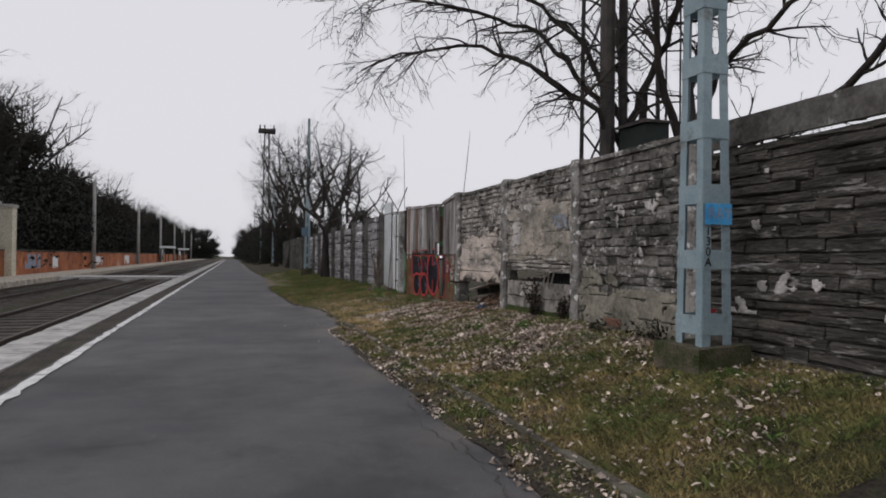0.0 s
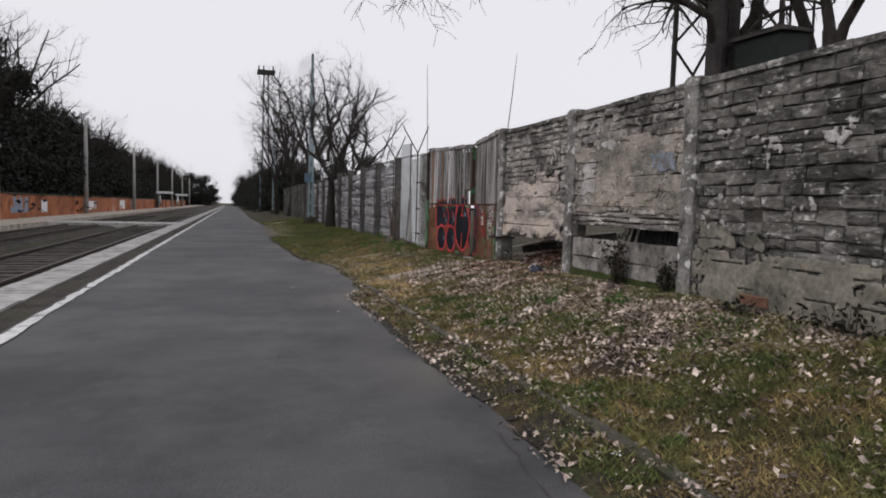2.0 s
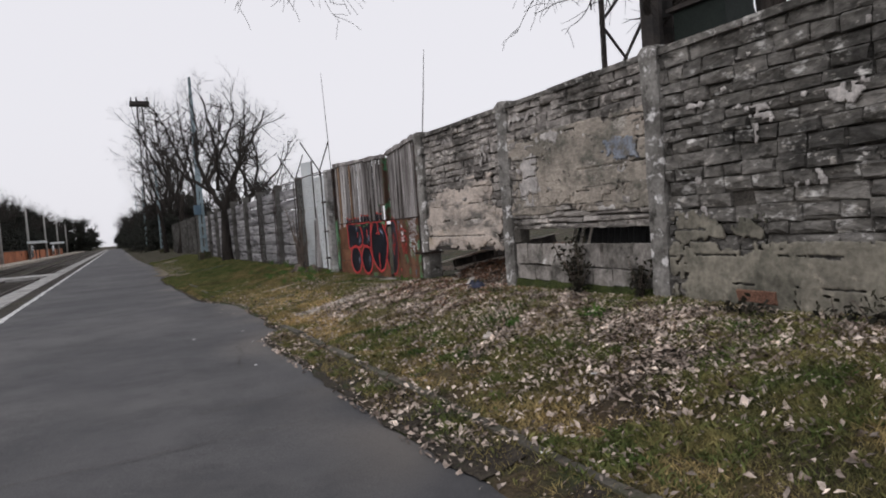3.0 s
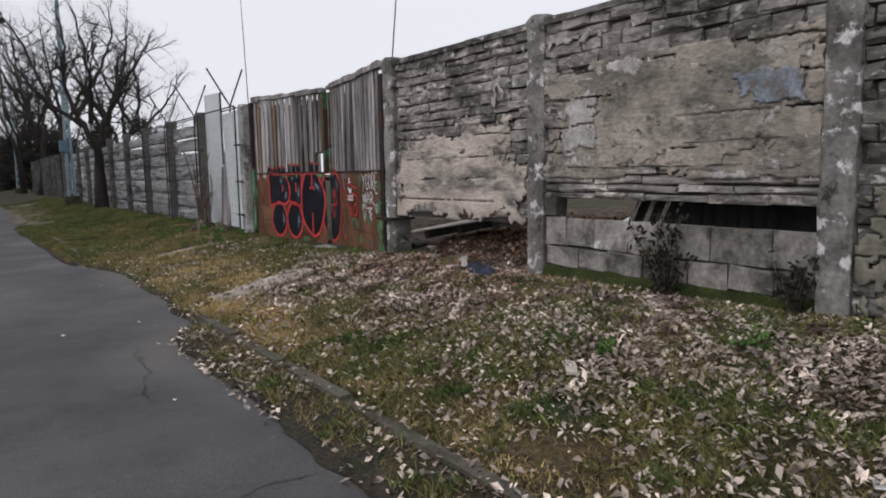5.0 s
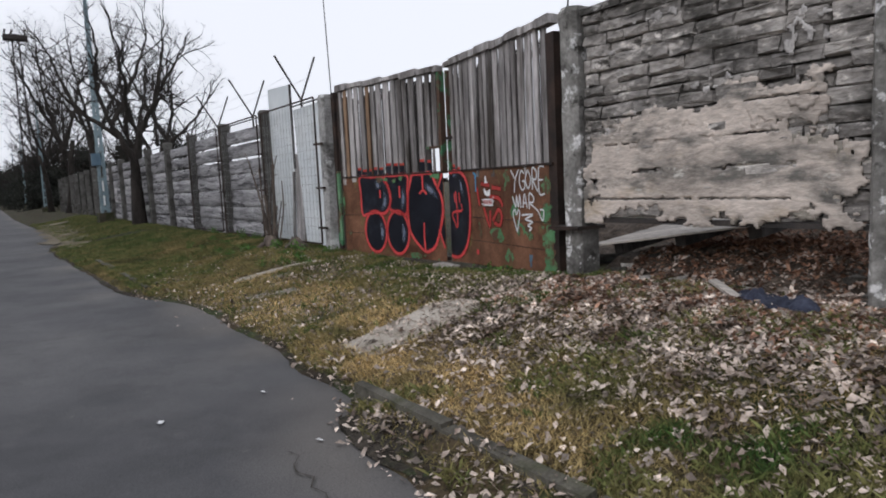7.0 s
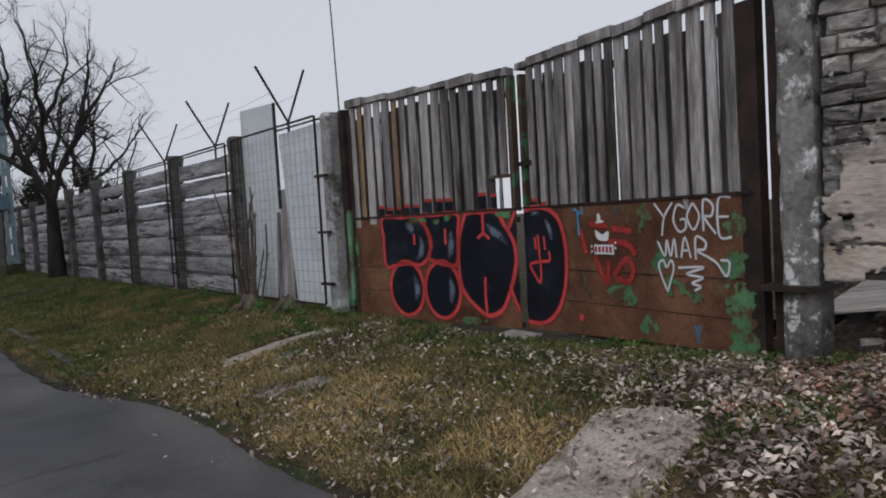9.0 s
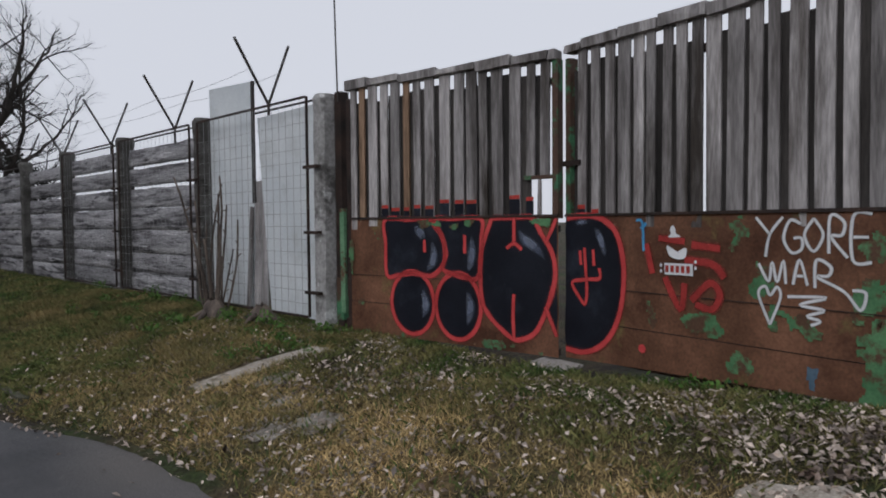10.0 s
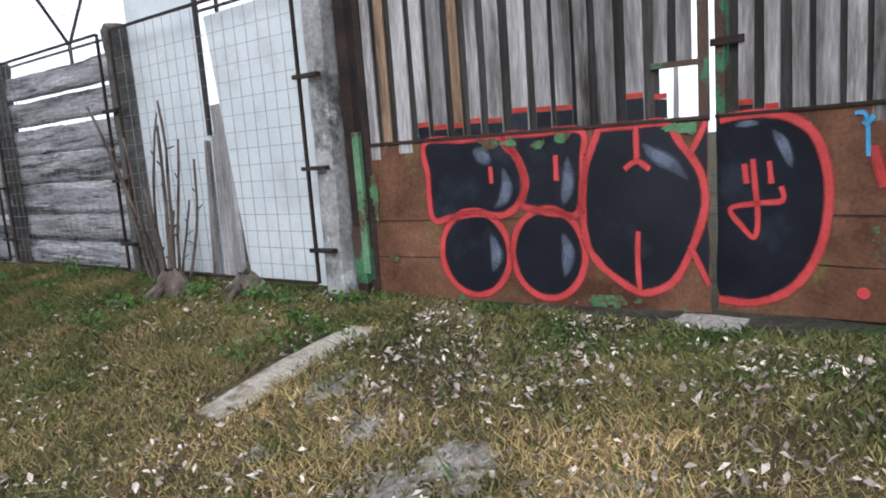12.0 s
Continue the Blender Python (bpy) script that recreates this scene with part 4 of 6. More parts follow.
part("red_dot", blob(oval(1.63, 0.475, 0.03, 0.03, 8), -0.0245), SPRAY_R, right, fix=False)
for pts, w in (([(0.86, 1.32), (0.93, 1.27), (0.985, 1.22)], 0.07), ([(1.06, 1.2), (1.085, 1.08), (1.055, 0.99), (0.985, 0.935)], 0.06), ([(1.49, 1.24), (1.49, 1.07), (1.45, 0.94)], 0.06), ([(1.94, 1.29), (2.0, 1.22), (2.1, 1.155), (2.19, 1.06)], 0.06), ([(0.95, 0.77), (0.985, 0.63), (0.95, 0.5)], 0.06), ([(1.44, 0.77), (1.475, 0.64), (1.44, 0.48)], 0.06)):
    stroke(left, -1, pts, 1.2 * w, HL_SOFT, "highlight", 0.0235)
for pts, w in (([(2.06, 1.31), (2.0, 1.22), (1.96, 1.1)], 0.045), ([(2.12, 1.345), (2.19, 1.35), (2.26, 1.34)], 0.03)):
    stroke(right, 1, pts, 1.2 * w, HL_SOFT, "highlight", 0.0235)
# white tag: two rows of letters, a heart and an underline flourish
WT = 0.017
for pts in ([(0.82, 1.37), (0.735, 1.27)], [(0.66, 1.37), (0.735, 1.27), (0.76, 1.14)],
            [(0.56, 1.33), (0.62, 1.35), (0.655, 1.25), (0.61, 1.17), (0.555, 1.19), (0.555, 1.25), (0.6, 1.25)],
            [(0.49, 1.36), (0.54, 1.27), (0.49, 1.18), (0.44, 1.27), (0.49, 1.36)],
            [(0.41, 1.17), (0.405, 1.37), (0.335, 1.34), (0.345, 1.27), (0.4, 1.26), (0.315, 1.15)],
            [(0.2, 1.38), (0.29, 1.37), (0.29, 1.14), (0.2, 1.13)], [(0.29, 1.26), (0.215, 1.26)],
            [(0.8, 1.1), (0.74, 1.0), (0.72, 1.11), (0.69, 1.0), (0.655, 1.12), (0.64, 0.99)],
            [(0.6, 0.99), (0.565, 1.13), (0.52, 0.99)], [(0.59, 1.04), (0.535, 1.04)],
            [(0.48, 0.98), (0.475, 1.13), (0.4, 1.1), (0.41, 1.05), (0.47, 1.04), (0.33, 0.97), (0.25, 0.88), (0.225, 0.97), (0.29, 0.98)],
            [(0.73, 0.75), (0.8, 0.92), (0.76, 0.97), (0.73, 0.92), (0.69, 0.97), (0.67, 0.91), (0.73, 0.75)],
            [(0.63, 0.92), (0.42, 0.93), (0.56, 0.88), (0.43, 0.86), (0.52, 0.82), (0.45, 0.8), (0.5, 0.77)]):
    stroke(right, 1, pts, WT, W_SOFT, "white_tag_stroke")
# stencilled white figure patch, faded red letters, paint daubs
part("stencil_patch", blob([(1.405, 1.27), (1.41, 1.3), (1.39, 1.325), (1.37, 1.3), (1.365, 1.27), (1.33, 1.25), (1.42, 1.245)], -0.021), SPRAY_W, right, "white stencilled patch", fix=False)
part("stencil_patch", blob([(1.435, 1.19), (1.42, 1.13), (1.37, 1.105), (1.3, 1.11), (1.285, 1.17), (1.31, 1.175), (1.345, 1.15), (1.39, 1.17)], -0.021), SPRAY_W, right, fix=False)
part("stencil_band", Shell().box(1.24, 1.45, 0.0195, 0.0212, 1.0, 1.075, 0.003), SPRAY_W, right)
for a in ((1.48, 1.02), (1.48, 1.06), (1.22, 1.05), (1.22, 1.09)):
    part("stencil_dot", blob(oval(a[0], a[1], 0.009, 0.012, 6), -0.021), SPRAY_W, right, fix=False)
for a in range(5):
    part("stencil_bar", Shell().box(1.26 + 0.04 * a, 1.285 + 0.04 * a, 0.0215, 0.0225, 1.015, 1.06), SPRAY_RD, right)
for pts in ([(1.45, 0.98), (1.33, 0.78), (1.3, 0.95)], [(1.25, 0.84), (1.12, 0.96), (1.05, 0.9), (1.1, 0.8), (1.22, 0.82)], [(1.5, 1.24), (1.3, 1.22)], [(1.25, 1.2), (1.05, 1.18)], [(1.55, 1.0), (1.6, 1.2)], [(1.3, 1.1), (1.1, 1.08), (1.02, 1.0)]):
    stroke(right, 1, pts, 0.05, RD_SOFT, "faded_red_stroke", 0.0205)
def daub(leaf, out, cx, cz, rx, rz, material):
    """A ragged patch of brushed or flaking paint."""
    us, vs = steps(cx - rx, cx + rx, 0.014), steps(max(0.31, cz - rz), min(1.395, cz + rz), 0.014)
    keep = lambda u, v: 1 - ((u - cx) / rx) ** 2 - ((v - cz) / rz) ** 2 + 1.1 * nz(u, v, cx * 7, 6) + 0.7 * nz(u, v, 3, 16) > 0.62  # noqa: E731
    sh = Shell().grid(us, vs, lambda u, v: (u + 0.009 * nz(u, v, 1, 40), out * 0.0175, v + 0.009 * nz(u, v, 2, 40)), keep)
    if sh.f:
        part("paint_daub", sh, material, leaf, fix=False)


for cx, cz, rx, rz, m_ in ((1.22, 0.69, 0.24, 0.1, SPRAY_G), (0.92, 0.5, 0.16, 0.12, SPRAY_G), (0.2, 1.26, 0.14, 0.16, SPRAY_G), (0.95, 1.26, 0.1, 0.15, SPRAY_G), (0.15, 0.6, 0.13, 0.3, SPRAY_G), (0.22, 0.95, 0.14, 0.18, SPRAY_G), (0.5, 0.48, 0.05, 0.1, BOXBLUE), (1.56, 0.75, 0.05, 0.17, SPRAY_G), (0.78, 0.98, 0.1, 0.2, SPRAY_G), (0.6, 0.76, 0.16, 0.12, SPRAY_G), (1.95, 1.35, 0.2, 0.04, SPRAY_G)):
    daub(right, 1, cx, cz, rx, rz, m_)
stroke(right, 1, [(1.68, 1.36), (1.63, 1.34), (1.62, 1.15)], 0.02, B_SOFT, "blue_drip")
stroke(right, 1, [(1.6, 1.34), (1.64, 1.3)], 0.03, B_SOFT, "blue_drip")
for cx, cz, rx, rz in ((0.2, 0.61, 0.09, 0.05), (0.07, 1.0, 0.04, 0.24), (0.97, 1.36, 0.1, 0.06), (1.1, 1.36, 0.08, 0.05), (1.75, 0.35, 0.2, 0.05), (2.15, 1.36, 0.1, 0.05), (1.5, 1.36, 0.1, 0.04), (1.3, 1.33, 0.07, 0.04)):
    daub(left, -1.55, cx, cz, rx, rz, SPRAY_G)

gp = thing("gate_post", pose(4.63, 18.2, 0.2), "dark rusty iron gate post beside a concrete post", "gate post", "gate posts")
sft = part("shaft", Shell().box(-0.05, 0.05, -0.05, 0.05, 0, 2.45), RUST_IRON, gp)
part("green_patch", Shell().box(-0.053, 0.053, -0.053, 0.053, 0.2, 0.62), GREEN_IRON, sft, "green paint left on the iron")
part("hinge_pin", Shell().tube([(0.0, -0.08, 0.06), (0.0, -0.08, 0.22)], 0.03, 8), RUST_IRON, gp)
gp = thing("gate_post", pose(4.6, 13.37, 0.2), "dark rusty iron gate post beside a concrete post", "gate post", "gate posts")
sft = part("shaft", Shell().box(-0.04, 0.04, -0.04, 0.04, 0, 2.42), RUST_IRON, gp)
part("tie_band", Shell().box(-0.24, 0.1, -0.3, 0.05, 0.62, 0.65), RUST_IRON, sft)
part("hinge_pin", Shell().tube([(0.0, 0.05, 0.1), (0.0, 0.05, 0.3)], 0.03, 8), RUST_IRON, gp)
pale = part("threshold_stone", Shell().box(-0.1, 0.1, -0.17, 0.17, -0.08, 0.012, 0.03), CONCRETE_L, None, "broken pale threshold stone under the gate", at=pose(4.8, 15.78, 0.255))
tagged(pale, category="stone")

# ---- board fence with wire mesh beyond the gate ----
# all posts but the first take a colour darkened for their shaded side
for i, v in enumerate(FENCE_Y):
    post("concrete_post", v, x=4.43, w=0.17, d=0.22, top=2.7 if i else 2.64, foot=wall_foot(v) - 0.1, material=POST_DARK if i else POST_PALE, label="slim weathered concrete fence post")
for i in range(1, 5):
    y0, y1 = FENCE_Y[i] + 0.09, FENCE_Y[i + 1] - 0.09
    pan = thing("fence_panel", pose(4.6, y0, 0.3), "fence bay of rough grey horizontal concrete boards", "fence", "bays of the board fence")
    r, z = random.Random(60 + i), 0.0
    for k in range(7):
        h = (0.34, 0.3, 0.34, 0.33, 0.3, 0.3, 0.3)[k] * r.uniform(0.93, 1.05)
        a, b = z + (0.045 if (k in (5, 6) and r.random() < 0.7) else 0.008), z + h
        sh = Shell().grid(steps(0, y1 - y0, 0.13) + [y1 - y0], [0.0, 0.25, 0.5, 0.75, 1.0], lambda u, t: (0.03 * nz(u * 0.9, a + (b - a) * t, i, 3.6) - 0.012 * math.sin(math.pi * t), u, a + (b - a) * t + (0.016 * nz(u, k, i, 2.5) + 0.012 * nz(u, k, i, 9)) * (1 if t > 0.9 else 0.3)))
        ob = part("fence_board", sh, FENCEBOARD, pan, smooth=True, fix=False)
        md = ob.modifiers.new("depth", "SOLIDIFY")
        md.thickness, md.offset = 0.05, 0
        z += h


def mesh_frame(y0, y1, z0=0.42, z1=2.62, label="rusty angle-iron frame filled with galvanised wire mesh"):
    fr = thing("mesh_panel", pose(4.4, y0, z0), label, "mesh panel", "wire mesh panels")
    w, h = y1 - y0, z1 - z0
    for u in (0.0, w):
        upright = part("frame_upright", Shell().box(-0.011, 0.011, u - 0.011, u + 0.011, 0, h), RUST_IRON, fr)
    for z in (0.0, h):
        part("frame_rail", Shell().box(-0.01, 0.01, 0.02, w - 0.02, z - 0.011, z + 0.011), RUST_IRON, fr)
    for n_ in range(1, int(w / 0.13)):
        part("mesh_wire", Shell().tube([(0.006, n_ * 0.13, 0), (0.006, n_ * 0.13, h)], 0.0024, 4, False), MESHWIRE, fr, fix=False)
    for n_ in range(1, int(h / 0.13)):
        part("mesh_wire", Shell().tube([(0.002, 0, n_ * 0.13), (0.002, w, n_ * 0.13)], 0.0024, 4, False), MESHWIRE, fr, fix=False)
    for z in (0.25, 0.85, 1.5):
        part("clamp", Shell().box(-0.03, 0.02, -0.2, 0.04, z - 0.015, z + 0.015), RUST_IRON, upright)


for i in range(3):
    mesh_frame(FENCE_Y[i] + 0.11, FENCE_Y[i + 1] - 0.11)

def leaning_sheet(a, b, c, d, x0, x1):
    """A thin rigid sheet between four corners in y and z."""
    sh = Shell()
    sh.v = [(x, p[0], p[1]) for x in (x0, x1) for p in (a, b, c, d)]
    sh.f = [(0, 1, 2, 3), (7, 6, 5, 4)] + [(i, 4 + i, 4 + (i + 1) % 4, (i + 1) % 4) for i in range(4)]
    return sh


wp = thing("plastic_sheet", pose(4.56, 0, 0), "tall white plastic sheet leaning behind the wire mesh", "plastic sheet", "white sheets behind the mesh")
part("sheet", leaning_sheet((18.5, 0.36), (19.44, 0.4), (19.68, 2.56), (18.5, 2.58), -0.004, 0.004), WHITEPANEL, wp)
wp = thing("plastic_sheet", pose(4.56, 0, 0), "tall pale bluish sheet rising above the mesh frame", "plastic sheet", "white sheets behind the mesh")
part("sheet", leaning_sheet((19.74, 0.4), (20.8, 0.4), (20.84, 3.05), (19.84, 3.0), 0.01, 0.018), WHITEPANEL, wp)
part("edge_strip", Shell().box(0.0, 0.03, 19.78, 19.82, 1.6, 3.0), DARKSTEEL, wp)
for k, (v, a, b, tilt) in enumerate(((19.56, 0.09, 1.5, -4.5), (19.66, 0.05, 1.25, -3.0), (19.85, 0.035, 1.2, 1.0))):
    pl = part("loose_plank", Shell().box(-0.012, 0.012, -a, a, 0, b, 0.005), WOOD, None, "dark weathered loose plank leaning on the white sheet", at=pose(4.52 - 0.01 * k, v, 0.36, tilt, 3.0, 0))
    tagged(pl, category="plank", group="loose planks by the mesh")

for k, v in enumerate((19.73, 22.23, 24.68, 27.2, 29.8, 32.5)):
    arm = thing("barbed_wire_bracket", pose(4.74, v, 2.62 if k else 2.64), "dark steel Y-shaped bracket for barbed wire on the fence top", "bracket", "barbed wire brackets")
    part("stem", Shell().tube([(0, 0, -0.2), (0, 0, 0.12)], 0.018, 6), DARKSTEEL, arm)
    part("arm", Shell().tube([(0, 0, 0.1), (-0.42, 0, 0.8)], 0.017, 6), DARKSTEEL, arm)
    part("arm", Shell().tube([(0, 0, 0.1), (0.28, 0, 0.82)], 0.017, 6), DARKSTEEL, arm)
wires = thing("top_wire", pose(0, 0, 0), "thin rusty rail and wires along the fence top", "wire")
part("top_rail", Shell().tube([(4.7, 18.4, 2.66), (4.7, 33, 2.68)], 0.014, 5), DARKSTEEL, wires)
for dx, dz in ((-0.25, 0.42), (0.12, 0.42)):
    part("strand", Shell().tube([(4.72 + dx, 19.7 + 0.5 * i, 2.68 + dz - 0.05 * math.sin(math.pi * ((0.5 * i) % 2.6) / 2.6)) for i in range(27)], 0.003, 3, False), MESHWIRE, wires, fix=False)
for (x, y_, z0, dx, dz) in ((4.56, 18.17, 2.55, -0.05, 2.2), (4.63, 13.41, 2.55, 0.16, 1.5)):
    rod = part("whip_rod", Shell().tube([(0, 0, 0), (dx * 0.5, 0, dz * 0.5), (dx, 0.02, dz)], (0.009, 0.008, 0.004), 5), DARKSTEEL, None, "thin upright steel rod rising from the gate post", at=pose(x, y_, z0))
    tagged(rod, category="rod", group="rods on the gate posts")

# ---- steel catenary columns ----
def batten_column(m, height, label):
    col = thing("catenary_column", m, label, "steel column", "steel catenary columns along the path")
    a0, b0, a1, b1 = 0.15, 0.175, 0.055, 0.065
    at = lambda z: (a0 + (a1 - a0) * z / height, b0 + (b1 - b0) * z / height)  # noqa: E731
    for sx in (-1, 1):
        for sy in (-1, 1):
            sh = Shell()
            for z in (0.0, height):
                a, b = at(z)
                t, g = 0.008, 0.085
                for px, py in ((0, 0), (g, 0), (g, t), (t, t), (t, g), (0, g)):
                    sh.v.append((sx * (a - px), sy * (b - py), z + 0.36))
            sh.f = [(i, (i + 1) % 6, 6 + (i + 1) % 6, 6 + i) for i in range(6)] + [tuple(range(6, 12))]
            part("leg", sh, PYLON, col)
    z, k = 0.1, 0
    while z < height - 0.3:
        a, b = at(z + 0.08)
        zz = z + 0.36
        for s in (-1, 1):
            part("batten", Shell().box(s * (a + 0.004) - 0.004, s * (a + 0.004) + 0.004, -b, b, zz, zz + 0.165), PYLON, col)
            part("batten", Shell().box(-a, a, s * (b + 0.004) - 0.004, s * (b + 0.004) + 0.004, zz, zz + 0.165), PYLON, col)
        z += 0.56
    part("footing", Shell().box(-0.27, 0.27, -0.29, 0.29, -0.2, 0.37, 0.02, random.Random(3)), FOOTING, col, "mossy concrete footing")
    return col


near_col = batten_column(pose(3.93, 4.91, 0.24), 8.3, "light blue-grey riveted steel column on a mossy concrete footing")
rag = part("red_litter", blob(oval(0, 0, 0.045, 0.025, 7), 0.0), SPRAY_R, near_col, "scrap of red and white litter", at=pose(0.02, -0.1, 0.66, 25, 0, 10))
part("tag_plate", Shell().box(-0.135, 0.135, -0.19, -0.187, 1.4, 1.575, 0.003), SPRAY_B, near_col, "blue spray over a batten")


def lettering(text, size, m, material, name, label, parent=None, width=None):
    cu = bpy.data.curves.new(name, "FONT")
    cu.body, cu.size, cu.extrude, cu.align_x, cu.align_y = text, size, 0.001, "CENTER", "CENTER"
    tmp = new(name, cu)
    bpy.context.view_layer.update()
    me = bpy.data.meshes.new_from_object(tmp.evaluated_get(bpy.context.evaluated_depsgraph_get()))
    bpy.data.objects.remove(tmp)
    me.materials.clear()
    me.materials.append(material)
    ob = new(name, me)
    ob.parent, ob.matrix_basis = parent, m
    return tagged(ob, label)


for k, ch in enumerate("130A"):
    lettering(ch, 0.105, pose(-0.098, -0.182, 1.34 - 0.088 * k, 90, 0, 0), BLACKPAINT, "numeral", "black stencilled number", near_col)
lettering("RAY", 0.13, pose(0.01, -0.1925, 1.49, 90, 0, 0), SPRAY_HL, "spray_tag", "pale sprayed tag", near_col)

for yy in (37.5, 70.0, 103.0, 136.0):
    c = copy_thing(near_col, pose(3.9, yy, 0.3))
    for o in list(c.children):
        if o.name.split(".")[0] in ("numeral", "spray_tag", "tag_plate", "red_litter"):
            bpy.data.objects.remove(o)
    tagged(c, "light blue-grey riveted steel column beside the board fence")
    if yy < 40:
        part("switch_box", Shell().box(-0.32, -0.02, -0.3, 0.02, 2.15, 2.6, 0.004), BOXBLUE, c, "dull blue metal switch box")


# ---- trees ----
def wander(p, d, length, n, rnd, bend, rise):
    pts, d = [Vector(p)], Vector(d).normalized()
    for _ in range(n):
        d = (d + Vector((rnd.uniform(-bend, bend), rnd.uniform(-bend, bend), rnd.uniform(-bend, bend) + rise))).normalized()
        pts.append(pts[-1] + d * length / n)
    return pts


def spread(sh, pts, r0, r1, rnd, level, density, reach, droop, knots=True):
    """A limb along pts with its side shoots, down to fine twigs."""
    m = len(pts)
    rad = [r0 + (r1 - r0) * i / (m - 1) for i in range(m)]
    sh.tube(pts, rad, 7 if r0 > 0.05 else 5 if r0 > 0.015 else 3, False)
    if level == 0:
        return
    total = sum((pts[i + 1] - pts[i]).length for i in range(m - 1))
    for _ in range(max(2, int(total * density))):
        i = rnd.randrange(max(1, int((m - 1) * 0.2)), m - 1) if m > 2 else 0
        t = rnd.random()
        p = pts[i].lerp(pts[i + 1], t)
        d = (pts[i + 1] - pts[i]).normalized()
        side = Vector((rnd.uniform(-1, 1), rnd.uniform(-1, 1), rnd.uniform(-0.7, 1))).normalized()
        nd = (d * rnd.uniform(0.5, 1.1) + side * 0.9).normalized()
        ln = reach * rnd.uniform(0.45, 1.1)
        rr = max(0.0035, min(rad[i] * 0.6, 0.014 * ln + 0.004 * level))
        spread(sh, wander(p, nd, ln, 5, rnd, 0.28, droop), rr, max(0.0025, rr * 0.4), rnd, level - 1, density * 1.3, reach * 0.55, droop * 1.2)


def bare_tree(m, height, seed, label, limbs=None, level=3, radius=0.16, bark=BARK, droop=0.0, group="bare winter trees", density=2.0, reach=1.6):
    r = random.Random(seed)
    tree = thing("tree", m, label, "tree", group)
    tr = wander((0, 0, -0.2), (r.uniform(-0.1, 0.1), r.uniform(-0.1, 0.1), 1), height * 0.55, 6, r, 0.1, 0.06)
    part("trunk", Shell().tube(tr, [radius * (1.25 if i == 0 else 1 - 0.09 * i) for i in range(7)], 10), bark, tree, smooth=True, fix=False)
    if limbs is None:
        for k in range(8):
            i = r.randrange(3, 6)
            a = 2.4 * k + r.uniform(-0.4, 0.4)
            d = Vector((math.cos(a), math.sin(a), r.uniform(0.35, 1.2)))
            sh = Shell()
            spread(sh, wander(tr[i], d, height * r.uniform(0.42, 0.6), 7, r, 0.18, 0.05), radius * 0.38, 0.012, r, level, density, reach * height / 7, droop)
            part("limb", sh, bark, tree, smooth=True, fix=False)
        sh = Shell()
        spread(sh, wander(tr[6], (0, 0, 1), height * 0.45, 7, r, 0.14, 0.08), radius * 0.46, 0.01, r, level, density, reach * height / 7, droop)
        part("leader", sh, bark, tree, smooth=True, fix=False)
    else:
        for pts, ra, rb in limbs:
            P, out = [Vector(p) for p in pts], []
            for i in range(len(P) - 1):
                a, b, c, d = P[max(i - 1, 0)], P[i], P[i + 1], P[min(i + 2, len(P) - 1)]
                for s in range(5):
                    t = s / 5
                    out.append(0.5 * ((2 * b) + (c - a) * t + (2 * a - 5 * b + 4 * c - d) * t * t + (3 * b - a - 3 * c + d) * t ** 3) + Vector((r.uniform(-1, 1), r.uniform(-1, 1), r.uniform(-1, 1))) * 0.06)
            sh = Shell()
            spread(sh, out + [P[-1]], ra, rb, r, level, density, reach, droop)
            part("limb", sh, bark, tree, "bare dark limb with drooping twigs", smooth=True, fix=False)
    return tree


bare_tree(pose(6.0, 9.45, 0.3), 7.5, 5, "old bare tree behind the wall, its drooping limbs over the verge", group="bare trees behind the wall", level=3, radius=0.13, droop=-0.09, density=4.6, reach=1.15, limbs=[
    ([(0, 0, 2.5), (-0.6, -0.2, 3.3), (-1.8, 0.4, 4.2), (-3.0, 0.8, 4.4), (-4.1, 1.1, 4.0)], 0.055, 0.012),
    ([(0, 0, 2.9), (-0.8, 0.1, 4.0), (-1.6, 0.3, 4.7), (-2.9, 0.2, 4.9), (-4.0, 0.7, 5.0)], 0.052, 0.012),
    ([(0, 0, 3.2), (-0.4, 0.6, 4.6), (-1.2, 1.2, 5.6), (-2.4, 1.6, 6.3)], 0.06, 0.012),
    ([(0, 0, 3.0), (0.5, -0.2, 4.3), (0.7, -0.9, 5.6), (0.5, -1.2, 7.0)], 0.07, 0.015),
    ([(0, 0, 3.6), (0.2, 0.5, 5.0), (0.0, 0.9, 6.8)], 0.07, 0.015)])
bare_tree(pose(6.75, 8.75, 0.3), 6.5, 6, "broad bare tree behind the wall with a long reaching limb", group="bare trees behind the wall", level=3, radius=0.17, droop=-0.02, density=4.2, reach=1.1, limbs=[
    ([(0, 0, 2.3), (0.3, -0.9, 2.7), (0.6, -2.2, 3.3), (0.7, -3.4, 4.4), (0.6, -4.4, 5.2)], 0.085, 0.02),
    ([(0, 0, 2.6), (0.1, -0.5, 3.8), (0.5, -1.8, 4.6), (0.8, -3.2, 4.9)], 0.075, 0.015),
    ([(0, 0, 2.6), (-0.4, 0.2, 3.8), (-0.7, 0.0, 5.2), (-1.0, -0.4, 6.6)], 0.08, 0.02),
    ([(0, 0, 2.9), (0.4, 0.3, 4.4), (0.5, -0.4, 6.2)], 0.08, 0.02)])

